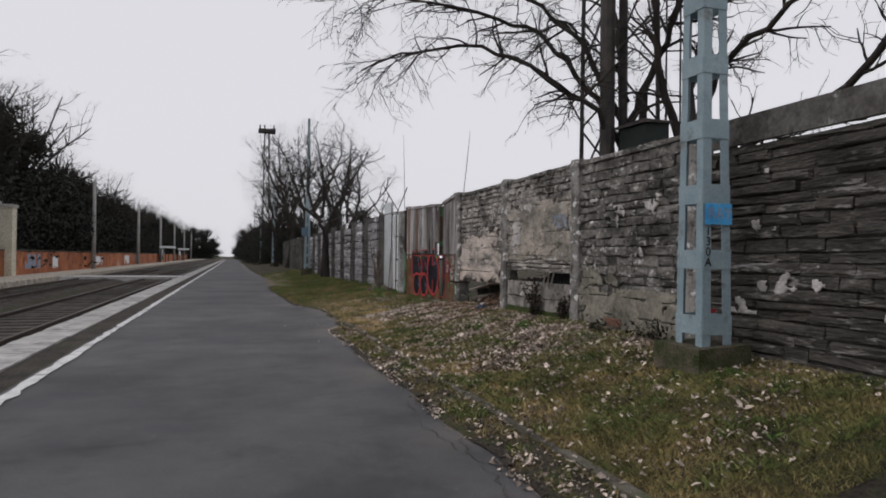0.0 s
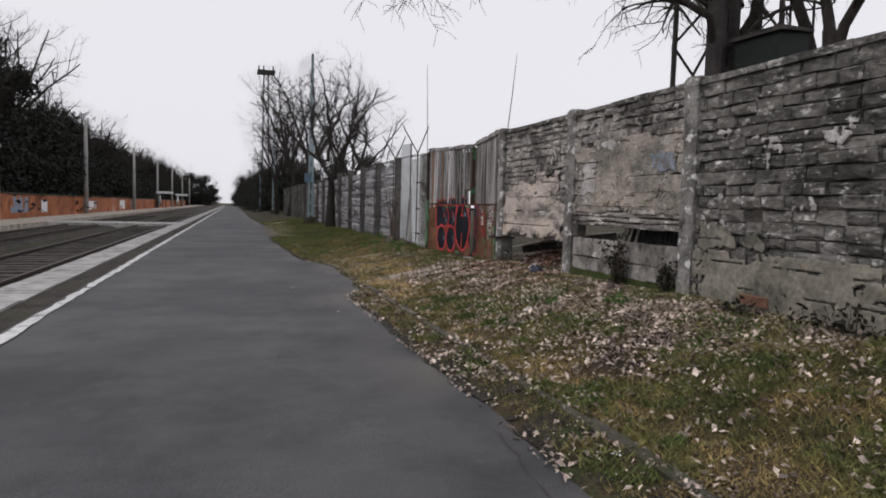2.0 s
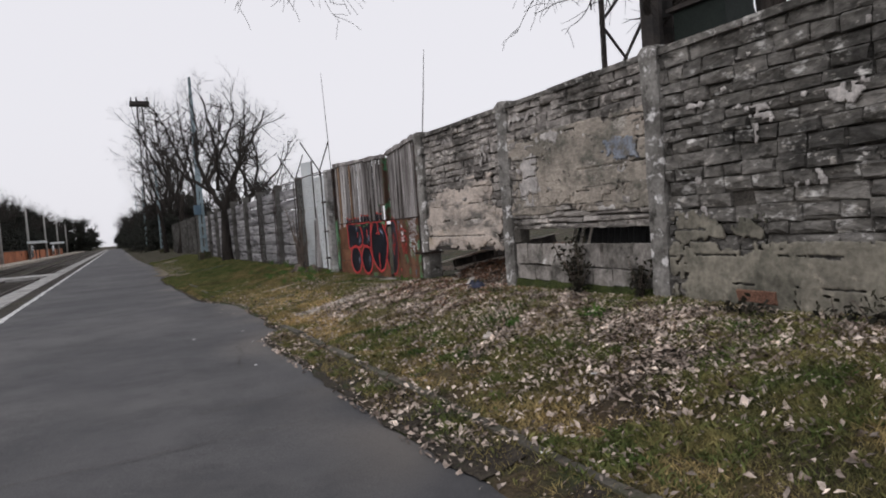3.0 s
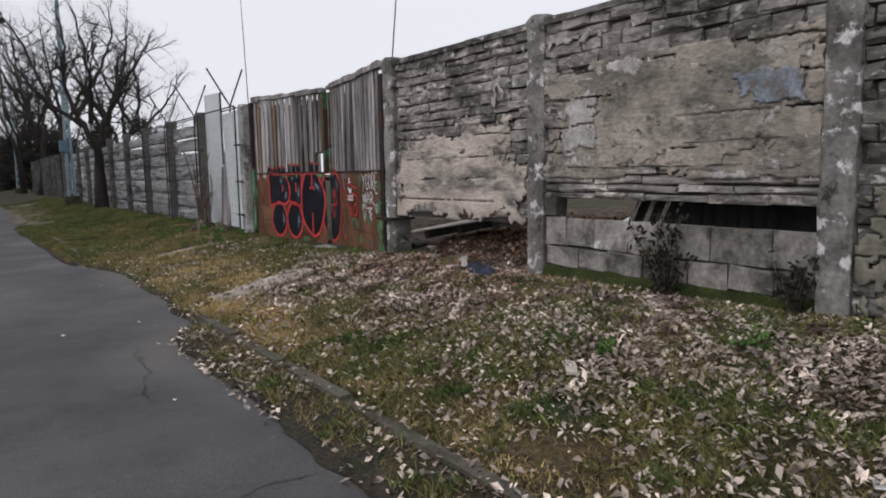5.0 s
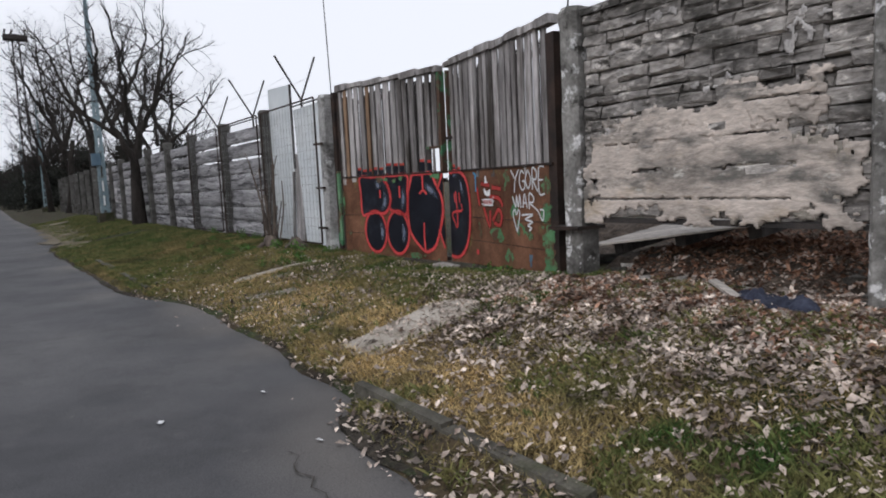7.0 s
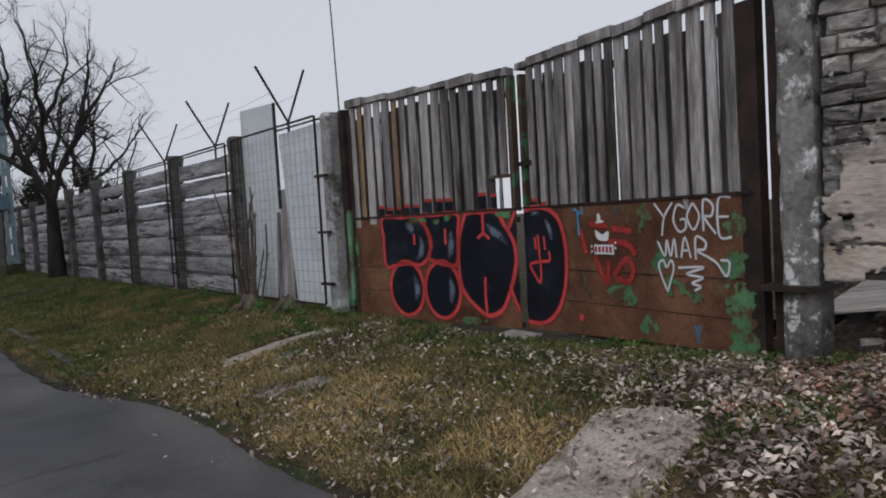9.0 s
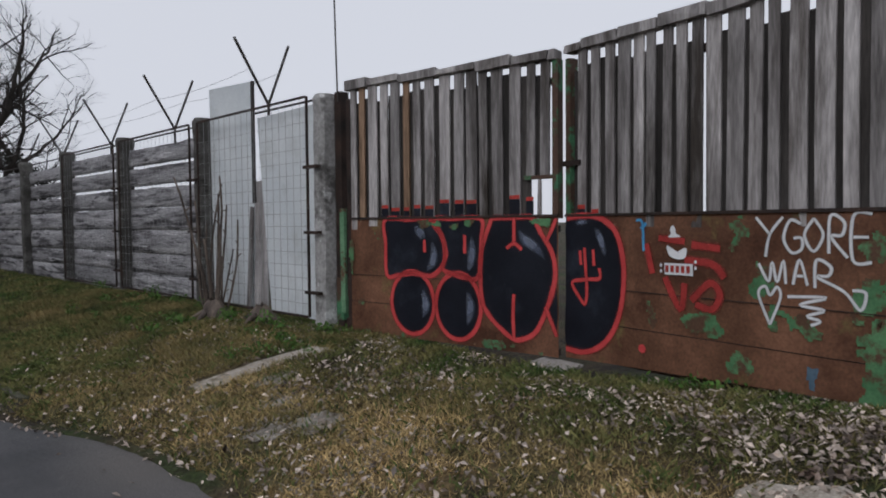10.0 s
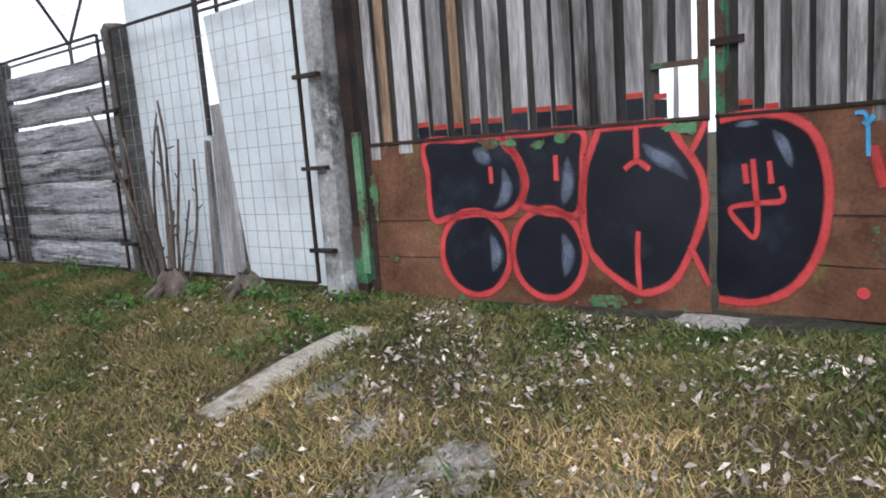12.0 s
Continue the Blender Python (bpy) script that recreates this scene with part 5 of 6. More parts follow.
# lattice mast with two heavy columns and a ladder cage, and a green cabinet behind the wall
mast = thing("lattice_mast", pose(6.1, 9.75, 0.3), "dark lattice steel mast with a caged ladder behind the wall", "mast")
corners = [(-0.48, 0.42), (0.42, 0.45), (0.4, -0.55), (-0.46, -0.42)]
for cx, cy in corners:
    part("mast_leg", Shell().tube([(cx, cy, 0), (cx * 0.9, cy * 0.9, 9)], 0.036, 6), DARKSTEEL, mast)
for i in range(9):
    for k in range(4):
        (ax, ay), (bx, by) = corners[k], corners[(k + 1) % 4]
        z = 0.4 + i * 0.95
        part("brace", Shell().tube([(ax, ay, z), (bx, by, z + 0.95)] if i % 2 else [(bx, by, z), (ax, ay, z + 0.95)], 0.02, 5), DARKSTEEL, mast)
for cx, cy, ra in ((-0.46, -0.40, 0.12), (-0.12, -0.3, 0.07)):
    part("heavy_column", Shell().tube([(cx, cy, 0), (cx, cy, 9)], ra, 10), DARKSTEEL, mast, "thick dark steel column")
for s in (-0.18, 0.18):
    part("ladder_rail", Shell().tube([(0.62, -0.6 + s, 0.5), (0.62, -0.6 + s, 9)], 0.016, 5), DARKSTEEL, mast)
for i in range(7):
    z = 2.8 + 0.85 * i
    part("cage_hoop", Shell().tube([(0.62 + 0.4 * math.sin(a * 0.45), -0.6 + 0.3 * math.cos(a * 0.45), z) for a in range(8)], 0.014, 4), DARKSTEEL, mast)
box = thing("steel_cabinet", pose(5.93, 8.78, 0.35), "dark green steel cabinet standing behind the wall", "cabinet")
part("body", Shell().box(-0.2, 0.2, -0.34, 0.34, 0.0, 3.0, 0.01), GREENBOX, box)
part("lid", Shell().box(-0.24, 0.24, -0.39, 0.39, 3.0, 3.04, 0.02), DARKSTEEL, box)

# ---- slabs, rubble and litter on the verge ----


def on_ground(x, y, lift=0.0):
    return ground_z(x, y) + lift


def slab(name, cx, cy, w, d, turn, label, lift=0.014, material=SLAB):
    r = random.Random(int(cx * 100))
    sh = Shell()
    edge = []
    n = 28
    for i in range(n):
        a = 2 * math.pi * i / n
        k = 1 / max(abs(math.cos(a)), abs(math.sin(a)))
        edge.append((0.5 * w * math.cos(a) * min(k, 1.32) * (1 + r.uniform(-0.05, 0.03)), 0.5 * d * math.sin(a) * min(k, 1.32) * (1 + r.uniform(-0.07, 0.03))))
    c = math.cos(radians(turn)), math.sin(radians(turn))
    P = [(cx + x * c[0] - y * c[1], cy + x * c[1] + y * c[0]) for x, y in edge]
    sh.v = [(x, y, on_ground(x, y, lift - 0.008)) for x, y in P] + [(cx + (x - cx) * 0.95, cy + (y - cy) * 0.95, on_ground(x, y, lift)) for x, y in P] + [(x, y, on_ground(x, y, -0.1)) for x, y in P]
    sh.v.append((cx, cy, on_ground(cx, cy, lift)))
    for i in range(n):
        j = (i + 1) % n
        sh.f += [(i, j, n + j, n + i), (n + i, n + j, 3 * n), (2 * n + i, 2 * n + j, j, i)]
    return tagged(part(name, sh, material, None, label, smooth=False), category="slab", group="sunken slabs on the verge")


slab("concrete_slab", 2.92, 13.5, 1.2, 0.6, 9, "pale sunken concrete slab in yellow grass")
slab("concrete_slab", 3.4, 17.67, 1.2, 0.24, -1, "long narrow concrete slab in the grass before the gate")

def scatter_quads(count, seed, place, shape):
    g = np.random.default_rng(seed)
    v, fcs = [], []
    made = 0
    while made < count:
        xy = place(g)
        if xy is None:
            continue
        shape(g, xy[0], xy[1], v, fcs)
        made += 1
    sh = Shell()
    sh.v, sh.f = v, fcs
    return sh


def pebble(g, x, y, v, fcs):
    s = g.uniform(0.004, 0.016)
    z, k = ground_z(x, y) + s * 0.3, len(v)
    for u, w, t in ((-1, -0.2, 0), (0.2, -1, 0), (1, 0.3, 0), (-0.3, 1, 0), (0.1, 0, 0.8)):
        v.append((x + s * u * g.uniform(0.7, 1.2), y + s * w * g.uniform(0.7, 1.2), z + s * t - s * 0.3))
    fcs += [(k, k + 1, k + 4), (k + 1, k + 2, k + 4), (k + 2, k + 3, k + 4), (k + 3, k, k + 4)]


def pebble_place(g):
    spots = ((2.95, 16.25, 0.16), (3.05, 16.85, 0.13), (3.35, 17.3, 0.14), (2.75, 16.5, 0.16), (2.5, 14.7, 0.2), (3.0, 15.7, 0.2), (4.3, 15.5, 0.3), (3.7, 16.6, 0.35), (2.6, 15.6, 0.3), (4.45, 17.3, 0.2))
    x, y, r = spots[int(g.integers(len(spots)))]
    return x + g.normal(0, r * 0.6), y + g.normal(0, r * 0.6)


tagged(part("gravel", scatter_quads(2600, 5, pebble_place, pebble), PEBBLE, None, "pale crumbled rubble and grit worn through the turf", fix=False), category="gravel", kind="stuff")
dirt = Shell().grid(steps(1.3, 3.6, 0.1), steps(27.5, 46, 0.1), lambda x, y: (x, y, max(on_ground(x, y, 0.02), 0.02)), lambda x, y: abs(x - 1.9 - 0.04 * (y - 28)) + 0.5 * nz(x, y, 2, 1.2) < 0.55 - 0.02 * abs(y - 36))
tagged(part("dirt_patch", dirt, TRODDEN, None, "bare pale trodden earth beside the footpath", smooth=True, fix=False), category="bare earth", kind="stuff")

BARE_SPOTS = ((3.29, 17.28, 0.22), (2.98, 16.81, 0.2), (2.95, 16.28, 0.3), (2.63, 17.14, 0.14), (2.68, 16.37, 0.25), (4.76, 15.96, 0.22), (4.32, 17.11, 0.2))
for cx, cy, ra in [(a, b, 0.68 * c) for a, b, c in BARE_SPOTS]:
    spot = Shell().grid(steps(-1.6 * ra, 1.6 * ra, 0.03), steps(-1.6 * ra, 1.6 * ra, 0.03), lambda u, v: (cx + u + 0.012 * nz(u, v, 3, 30), cy + 0.75 * v, on_ground(cx + u, cy + 0.75 * v, 0.008 + 0.008 * nz(u, v, cx, 12))), lambda u, v: (u * u + v * v) / ra / ra + 1.1 * nz(u, v, cy, 5) + 0.7 * nz(u, v, cx, 14) < 0.75)
    tagged(part("worn_patch", spot, PALEGRIT, None, "pale crumbled concrete showing through the worn turf", smooth=True, fix=False), category="bare ground", kind="stuff")

pal = thing("wooden_pallet", pose(5.3, 12.45, 0.775, -8.5, -6, 1), "grey weathered board platform lying behind the broken wall", "pallet")
for i in range(7):
    part("deck_board", Shell().box(-0.62 + 0.175 * i, -0.62 + 0.175 * i + 0.172, -0.78, 0.8, 0.05, 0.068, 0.005), PALLETWOOD, pal)
for v in (-0.65, 0.0, 0.65):
    part("bearer", Shell().box(-0.42, 0.6, v - 0.05, v + 0.05, -0.06, 0.05, 0.006), WOOD_DARK, pal, "dark bearer")
def heap_z(x, y):
    """Top of the debris piled behind the broken wall."""
    z = ground_z(x, y) - 0.04 + 0.16 * smooth01((x - 4.7) / 0.5) + 0.22 * smooth01((x - 5.9) / 0.8) + 0.04 * smooth01((x - 5.5) / 0.2)
    return z + 0.1 * math.exp(-((x - 5.3) / 0.75) ** 2 - ((y - 12.0) / 1.0) ** 4) * (1 + 0.5 * nz(x, y, 2, 4)) + 0.04 * nz(x, y, 1, 9)


heap = Shell().grid(steps(4.62, 9.5, 0.09), steps(8.4, 15.6, 0.09), lambda x, y: (x, y, heap_z(x, y)), lambda x, y: x > 5.4 or 10.8 < y < 13.25)
tagged(part("debris_heap", heap, HEAP, None, "dark heap of earth and debris under the boards", fix=False), category="debris", kind="stuff")
rngl = random.Random(8)
for i in range(46):
    x, y, s = rngl.uniform(4.45, 5.4), rngl.uniform(10.9, 13.0), rngl.uniform(0.02, 0.065)
    o = part("rubble_stone", Shell().box(-s, s, -s * 0.8, s * 0.8, -s * 0.5, s * 0.5, s * 0.25, rngl), CONCRETE_L if rngl.random() < 0.45 else MORTAR, None, "broken piece of rubble behind the wall", at=pose(x, y, on_ground(x, y, s * 0.3 + 0.15 * smooth01((x - 4.7) / 0.5)), 20 * rngl.random(), 20 * rngl.random(), 360 * rngl.random()))
    tagged(o, category="rubble", group="rubble at the broken wall")
bag = part("plastic_bag", Shell().grid(steps(0, 6.28, 0.6) + [6.28], [0.02, 0.5, 1.0], lambda a, t: (0.16 * t * math.cos(a) * (1 + 0.25 * nz(a, t, 3, 2)), 0.24 * t * math.sin(a), 0.09 * (1 - t * t) + 0.03 * nz(a, t, 1, 2))), PLASTIC_W, None, "crumpled white plastic bag on the ground", smooth=True, fix=False, at=pose(6.4, 11.2, on_ground(6.4, 11.2, 0.33)))
tagged(bag, category="litter")
cloth = part("cloth_rag", Shell().grid(steps(-0.52, 0.52, 0.025), steps(-0.24, 0.24, 0.025), lambda u, v: (u * -0.42 + 0.5 * v + 0.03 * nz(u, v, 6, 9), u * -0.8 - 0.4 * v + 0.03 * nz(u, v, 9, 9), 0.012 + 0.085 * max(0.0, 1 - (u / 0.55) ** 2 - (v / 0.26) ** 2) * (0.45 + abs(nz(u, v, 4, 6)) * 1.6 + 0.3 * nz(u, v, 2, 16))), lambda u, v: (u / 0.5) ** 2 + (v / 0.22) ** 2 < 0.8 + 0.75 * nz(u, v, 1, 5)), TARP, None, "crumpled dark blue cloth lying among dry leaves", smooth=True, fix=False, at=pose(4.27, 11.28, on_ground(4.27, 11.28)))
tagged(cloth, category="rag")
lath = part("wood_offcut", Shell().box(-0.03, 0.03, -0.24, 0.24, -0.012, 0.012, 0.004), PALLETWOOD, None, "short pale wooden offcut on the leaves", at=pose(4.42, 11.74, on_ground(4.42, 11.74, 0.05), 6, 0, -36))
tagged(lath, category="wood")
o = part("wood_offcut", Shell().box(-0.03, 0.03, -0.09, 0.09, -0.01, 0.01, 0.004), PALLETWOOD, None, "short pale wooden offcut on the grass", at=pose(3.1, 9.0, on_ground(3.1, 9.0, 0.02), 4, 0, -40))
tagged(o, category="wood")

sheet = thing("corrugated_sheet", pose(4.92, 9.25, 0.5), "black corrugated sheet leaning behind the gap in the wall", "sheet")
part("sheet", Shell().grid(steps(-1.05, 1.0, 0.05) + [1.0], [0.0, 1.0], lambda u, t: (0.12 * t + 0.015 * math.cos(u * 60), u - 0.3 * t * (u > 0.7), 0.85 * t)), DARKSHEET, sheet, fix=False)
for k in range(3):
    part("slat", Shell().box(-0.02, 0.0, 0.3 + 0.13 * k, 0.33 + 0.13 * k, 0.05, 0.8, 0.004), PALLETWOOD, sheet, "thin pale lath", at=pose(-0.03, 0.33, 0, 24, 0, 0))
for x, y, s in ((3.0, 7.35, 0.05), (2.75, 8.2, 0.03), (3.6, 6.4, 0.035), (4.1, 6.9, 0.03), (2.05, 6.6, 0.03), (3.2, 5.6, 0.025), (3.75, 16.1, 0.035), (2.55, 17.0, 0.03), (3.5, 18.3, 0.04), (3.05, 18.6, 0.035), (1.55, 12.15, 0.02), (0.95, 13.0, 0.025), (1.6, 13.15, 0.02), (3.95, 18.2, 0.05), (1.95, 5.4, 0.03), (3.4, 4.2, 0.03), (1.3, 10.6, 0.015)):
    z = max(on_ground(x, y, 0.012), 0.012 if x < 1.75 else -1)
    o = part("paper_scrap", Shell().grid([-1, 0, 1], [-1, 0, 1], lambda u, v: (s * u, s * 0.6 * v, 0.25 * s * nz(u, v, x * 9, 1.3) + 0.1 * s * u)), PLASTIC_W, None, "small white scrap of paper litter", fix=False, at=pose(x, y, z, 8, 6, 70 * x))
    tagged(o, category="litter", group="scraps of litter")

# ---- plants at the fence ----
def shrub(m, stems, seed, label):
    r = random.Random(seed)
    ob = thing("dry_shrub", m, label, "shrub")
    for (dx, dy, h, ra) in stems:
        pts = wander((0.05 * dx, 0.3 * dy, 0), (dx * 0.2, dy, 2.0), h, 8, r, 0.09, 0.05)
        sh = Shell().tube(pts, [ra * (1.15 - 0.06 * i + 0.12 * (i % 2)) for i in range(9)], 6)
        for k in (3, 5, 6):
            sh.tube(wander(pts[k], (r.uniform(-1, 1), r.uniform(-1, 1), 0.6), 0.07, 2, r, 0.2, 0), [ra * 0.6, ra * 0.5, ra * 0.4], 5)
        part("stem", sh, SHRUB, ob, smooth=True, fix=False)
    return ob


shrub(pose(4.22, 20.12, 0.3), [(0.1, 0.42, 1.72, 0.015), (0.0, 0.2, 1.6, 0.013), (0.1, 0.0, 1.42, 0.016), (-0.1, 0.55, 1.35, 0.013), (0.1, -0.2, 1.62, 0.014), (0, -0.45, 1.35, 0.012), (0.1, -0.8, 1.15, 0.012), (-0.2, 0.75, 1.0, 0.011), (0.1, 0.3, 1.1, 0.012), (-0.1, -0.6, 0.8, 0.01), (0.05, 0.1, 0.9, 0.02), (0.1, -0.1, 0.7, 0.022)], 3, "cut-back bare shrub with thick knotty stems at the fence")
for x, y, s, sd in ((4.08, 19.85, 0.13, 1), (4.2, 19.05, 0.11, 2)):
    st = thing("tree_stump", pose(x, y, on_ground(x, y)), "pale gnarled root stump in the grass by the mesh fence", "stump", "root stumps")
    part("stump_body", Shell().grid(steps(0, 6.28, 0.4) + [6.283], [0.05, 0.4, 0.7, 1.0], lambda a, t: (s * (0.4 + t) * math.cos(a) * (1 + 0.5 * nz(math.cos(a), math.sin(a), t * 2 + sd, 1.5)), 1.3 * s * (0.4 + t) * math.sin(a) * (1 + 0.5 * nz(math.cos(a), math.sin(a), 7 + sd, 1.5)), s * 1.9 * (1 - t) - 0.02 + 0.05 * nz(a, t, sd, 2))), SHRUB, st, smooth=True, fix=False)
    rr = random.Random(sd)
    for k in range(6):
        a = 1.05 * k + rr.random()
        part("root", Shell().tube([(0.3 * s * math.cos(a), 0.3 * s * math.sin(a), s * 0.8), (1.3 * s * math.cos(a), 1.5 * s * math.sin(a), 0.05), (2.3 * s * math.cos(a), 2.6 * s * math.sin(a), -0.04)], (0.04, 0.03, 0.015), 6), SHRUB, st, smooth=True, fix=False)


def weed(x, y, z, h, w, n, seed, material, label, leaf=0.03, name="weed"):
    r = random.Random(seed)
    ob = thing(name, pose(x, y, z), label, "plant")
    lf = Shell()
    for k in range(max(5, n // 22)):
        pts = wander((0, r.uniform(-w, w) * 0.4, 0), (r.uniform(-0.3, 0.1), r.uniform(-0.5, 0.5), 1.2), h * r.uniform(0.5, 1.0), 5, r, 0.2, 0.03)
        part("stem", Shell().tube(pts, [0.005, 0.005, 0.004, 0.004, 0.003, 0.002], 4, False), SHRUB, ob, fix=False)
        for _ in range(22):
            i = r.randrange(1, 6)
            p = pts[i] + Vector((r.gauss(0, 0.03), r.gauss(0, w * 0.18), r.gauss(0, 0.03)))
            a, b = Vector((r.uniform(-1, 1), r.uniform(-1, 1), r.uniform(-1, 1))).normalized() * leaf, Vector((r.uniform(-1, 1), r.uniform(-1, 1), r.uniform(-1, 1))).normalized() * leaf * 0.6
            q = len(lf.v)
            lf.v += [tuple(p - a), tuple(p + b), tuple(p + a), tuple(p - b)]
            lf.f.append((q, q + 1, q + 2, q + 3))
    part("foliage", lf, material, ob, fix=False)
    return ob


DEADLEAF = mat("dark_dead_leaf", (0.014, 0.013, 0.009), (0.035, 0.032, 0.02), 5, 60, 0.9, 0, rand=0.4, island=True)
GREENLEAF = mat("fresh_weed", (0.045, 0.11, 0.018), (0.1, 0.19, 0.035), 4, 60, 0.7, 0, rand=0.3, island=True)
weed(4.38, 9.32, 0.45, 0.62, 0.1, 420, 4, DEADLEAF, "dark withered weed against the block base")
weed(4.36, 8.38, 0.46, 0.42, 0.07, 220, 5, DEADLEAF, "dark withered weed beside the concrete post")
weed(4.3, 6.3, 0.46, 0.22, 0.8, 160, 7, DEADLEAF, "low tangle of dead weeds along the wall foot")
weed(4.2, 7.3, 0.44, 0.16, 0.7, 120, 8, DEADLEAF, "low tangle of dead weeds along the wall foot")
for x, y, h, w, n, sd in ((4.1, 18.75, 0.16, 0.6, 220, 1), (4.0, 19.4, 0.14, 0.5, 160, 2), (4.25, 20.4, 0.17, 0.5, 160, 3), (4.25, 21.9, 0.2, 0.4, 150, 4), (3.7, 19.9, 0.1, 0.7, 200, 5), (4.3, 18.0, 0.14, 0.4, 120, 6), (3.75, 8.3, 0.08, 0.25, 80, 7), (3.35, 9.0, 0.07, 0.2, 70, 8), (4.3, 24.0, 0.16, 0.5, 120, 9), (3.9, 22.5, 0.1, 0.7, 150, 10), (4.6, 14.6, 0.08, 0.4, 80, 11)):
    weed(x, y, on_ground(x, y), h, w, n, sd, GREENLEAF, "low fresh green weeds in the verge grass", 0.022, "weed_clump")

rw = random.Random(77)
for k in range(22):  # fence-foot growth
    x, y = rw.uniform(3.3, 4.35), rw.uniform(17.6, 22.5)
    weed(x, y, on_ground(x, y), rw.uniform(0.05, 0.11), rw.uniform(0.2, 0.45), 110, 200 + k, GREENLEAF, "low fresh green weeds in the verge grass", 0.017, "weed_clump")

# ---- grass blades and fallen leaves ----
def grass_place(near, far, x0=1.42, x1=4.45):
    def fn(g):
        x, y = g.uniform(x0, x1), near + (far - near) * g.random() ** 1.1
        if any((x - a) ** 2 + 1.7 * (y - b) ** 2 < (0.55 * c) ** 2 for a, b, c in BARE_SPOTS) and g.random() < 0.85:
            return None
        if x < road_edge(y) + 0.06 or (abs(x - KERB_X) < 0.03 and y < 12.6) or (x < KERB_X and y < 12.4 and g.random() < 0.65):
            return None
        if abs(x - 2.92) < 0.54 and abs(y - 13.5) < 0.27 or abs(x - 3.42) < 0.52 and abs(y - 17.73) < 0.13:
            return None
        bare = nz(x, y, 8, 1.1) + 0.55 * nz(x, y, 28, 3.6) + (0.12 if (x > 3.2 and 5 < y < 13) else 0.0) - (0.3 if y > 17.5 and x > 3.2 else 0)
        if bare > 0.15 + 0.5 * g.random():
            return None
        return x, y
    return fn


def blade(g, x, y, v, fcs):
    lush = max(0.0, nz(x, y, 8, 1.1) * -1) + (0.5 if y > 17.3 and x > 3.0 else 0)
    h = g.uniform(0.014, 0.042) * (1 + 1.3 * lush)
    a, w = g.uniform(0, 6.28), g.uniform(0.0025, 0.006)
    ca, sa = math.cos(a), math.sin(a)
    z = ground_z(x, y) - 0.004
    lx, ly = g.normal(0, h * 0.9), g.normal(0, h * 0.9)
    k = len(v)
    v += [(x - w * ca, y - w * sa, z), (x + w * ca, y + w * sa, z), (x + lx, y + ly, z + h)]
    fcs.append((k, k + 1, k + 2))


def leaf_shape(g, x, y, v, fcs):
    s = (0.01 + 0.022 * g.random() ** 1.5) * (1.0 - 0.15 * smooth01((y - 12.5) / 2))
    a = g.uniform(0, 6.28)
    ca, sa = math.cos(a), math.sin(a)
    z = (max(ground_z(x, y), heap_z(x, y)) if x > 4.62 else max(ground_z(x, y), 0.0 if x < 1.9 else -1)) + (g.uniform(0.012, 0.034) if x > 2.0 else g.uniform(0.004, 0.014))
    t1, t2 = g.normal(0, 0.45), g.normal(0, 0.45)
    k = len(v)
    for u, w, c in ((-1, 0, 0), (-0.1, 0.55, 0.35), (1, 0.05, 0.1), (0.1, -0.55, 0.35)):
        v.append((x + s * (u * ca - w * sa), y + s * (u * sa + w * ca), z + s * (t1 * u + t2 * w + c * 0.8)))
    fcs += [(k, k + 1, k + 2), (k, k + 2, k + 3)]


def leaf_place(g):
    x, y = g.uniform(1.6, 5.4), g.uniform(3.0, 20.5)
    heap = math.exp(-((x - 3.85) / 0.95) ** 2) * smooth01((y - 5.2) / 1.5) * (1 - smooth01((y - 12.6) / 1.8))
    verge = 0.13 - 0.06 * smooth01((y - 12.5) / 2) + 0.12 * (abs(x - 1.95) < 0.14 and y < 13)
    dens = max(heap * (0.85 + 0.7 * nz(x, y, 3, 1.4)), verge * (0.7 + nz(x, y, 6, 1.6)))
    if x > 4.45 and not 10.9 < y < 13.0:
        return None
    if x < road_edge(y) - 0.1 and g.random() > 0.02:
        return None
    return (x, y) if g.random() < dens else None


def brown_place(g):
    x, y = g.uniform(3.3, 6.6), g.uniform(9.8, 13.3)
    return (x, y) if g.random() < smooth01((x - 3.3) / 0.8) * smooth01((y - 9.8) / 1.0) * (0.7 + nz(x, y, 41, 1.8)) and (x < 4.45 or 10.9 < y < 13.0) else None


def far_place(g):
    x, y = g.uniform(1.42, 4.45), 23 + 26 * g.random() ** 1.4
    return None if x < road_edge(y) + 0.05 or nz(x, y, 8, 0.7) > 0.1 + 0.4 * g.random() else (x, y)


def far_blade(g, x, y, v, fcs):
    h, a, w = g.uniform(0.03, 0.07), g.uniform(0, 6.28), g.uniform(0.006, 0.012)
    z, k = ground_z(x, y) - 0.005, len(v)
    v += [(x - w * math.cos(a), y - w * math.sin(a), z), (x + w * math.cos(a), y + w * math.sin(a), z), (x + g.normal(0, h * 0.6), y + g.normal(0, h * 0.6), z + h)]
    fcs.append((k, k + 1, k + 2))


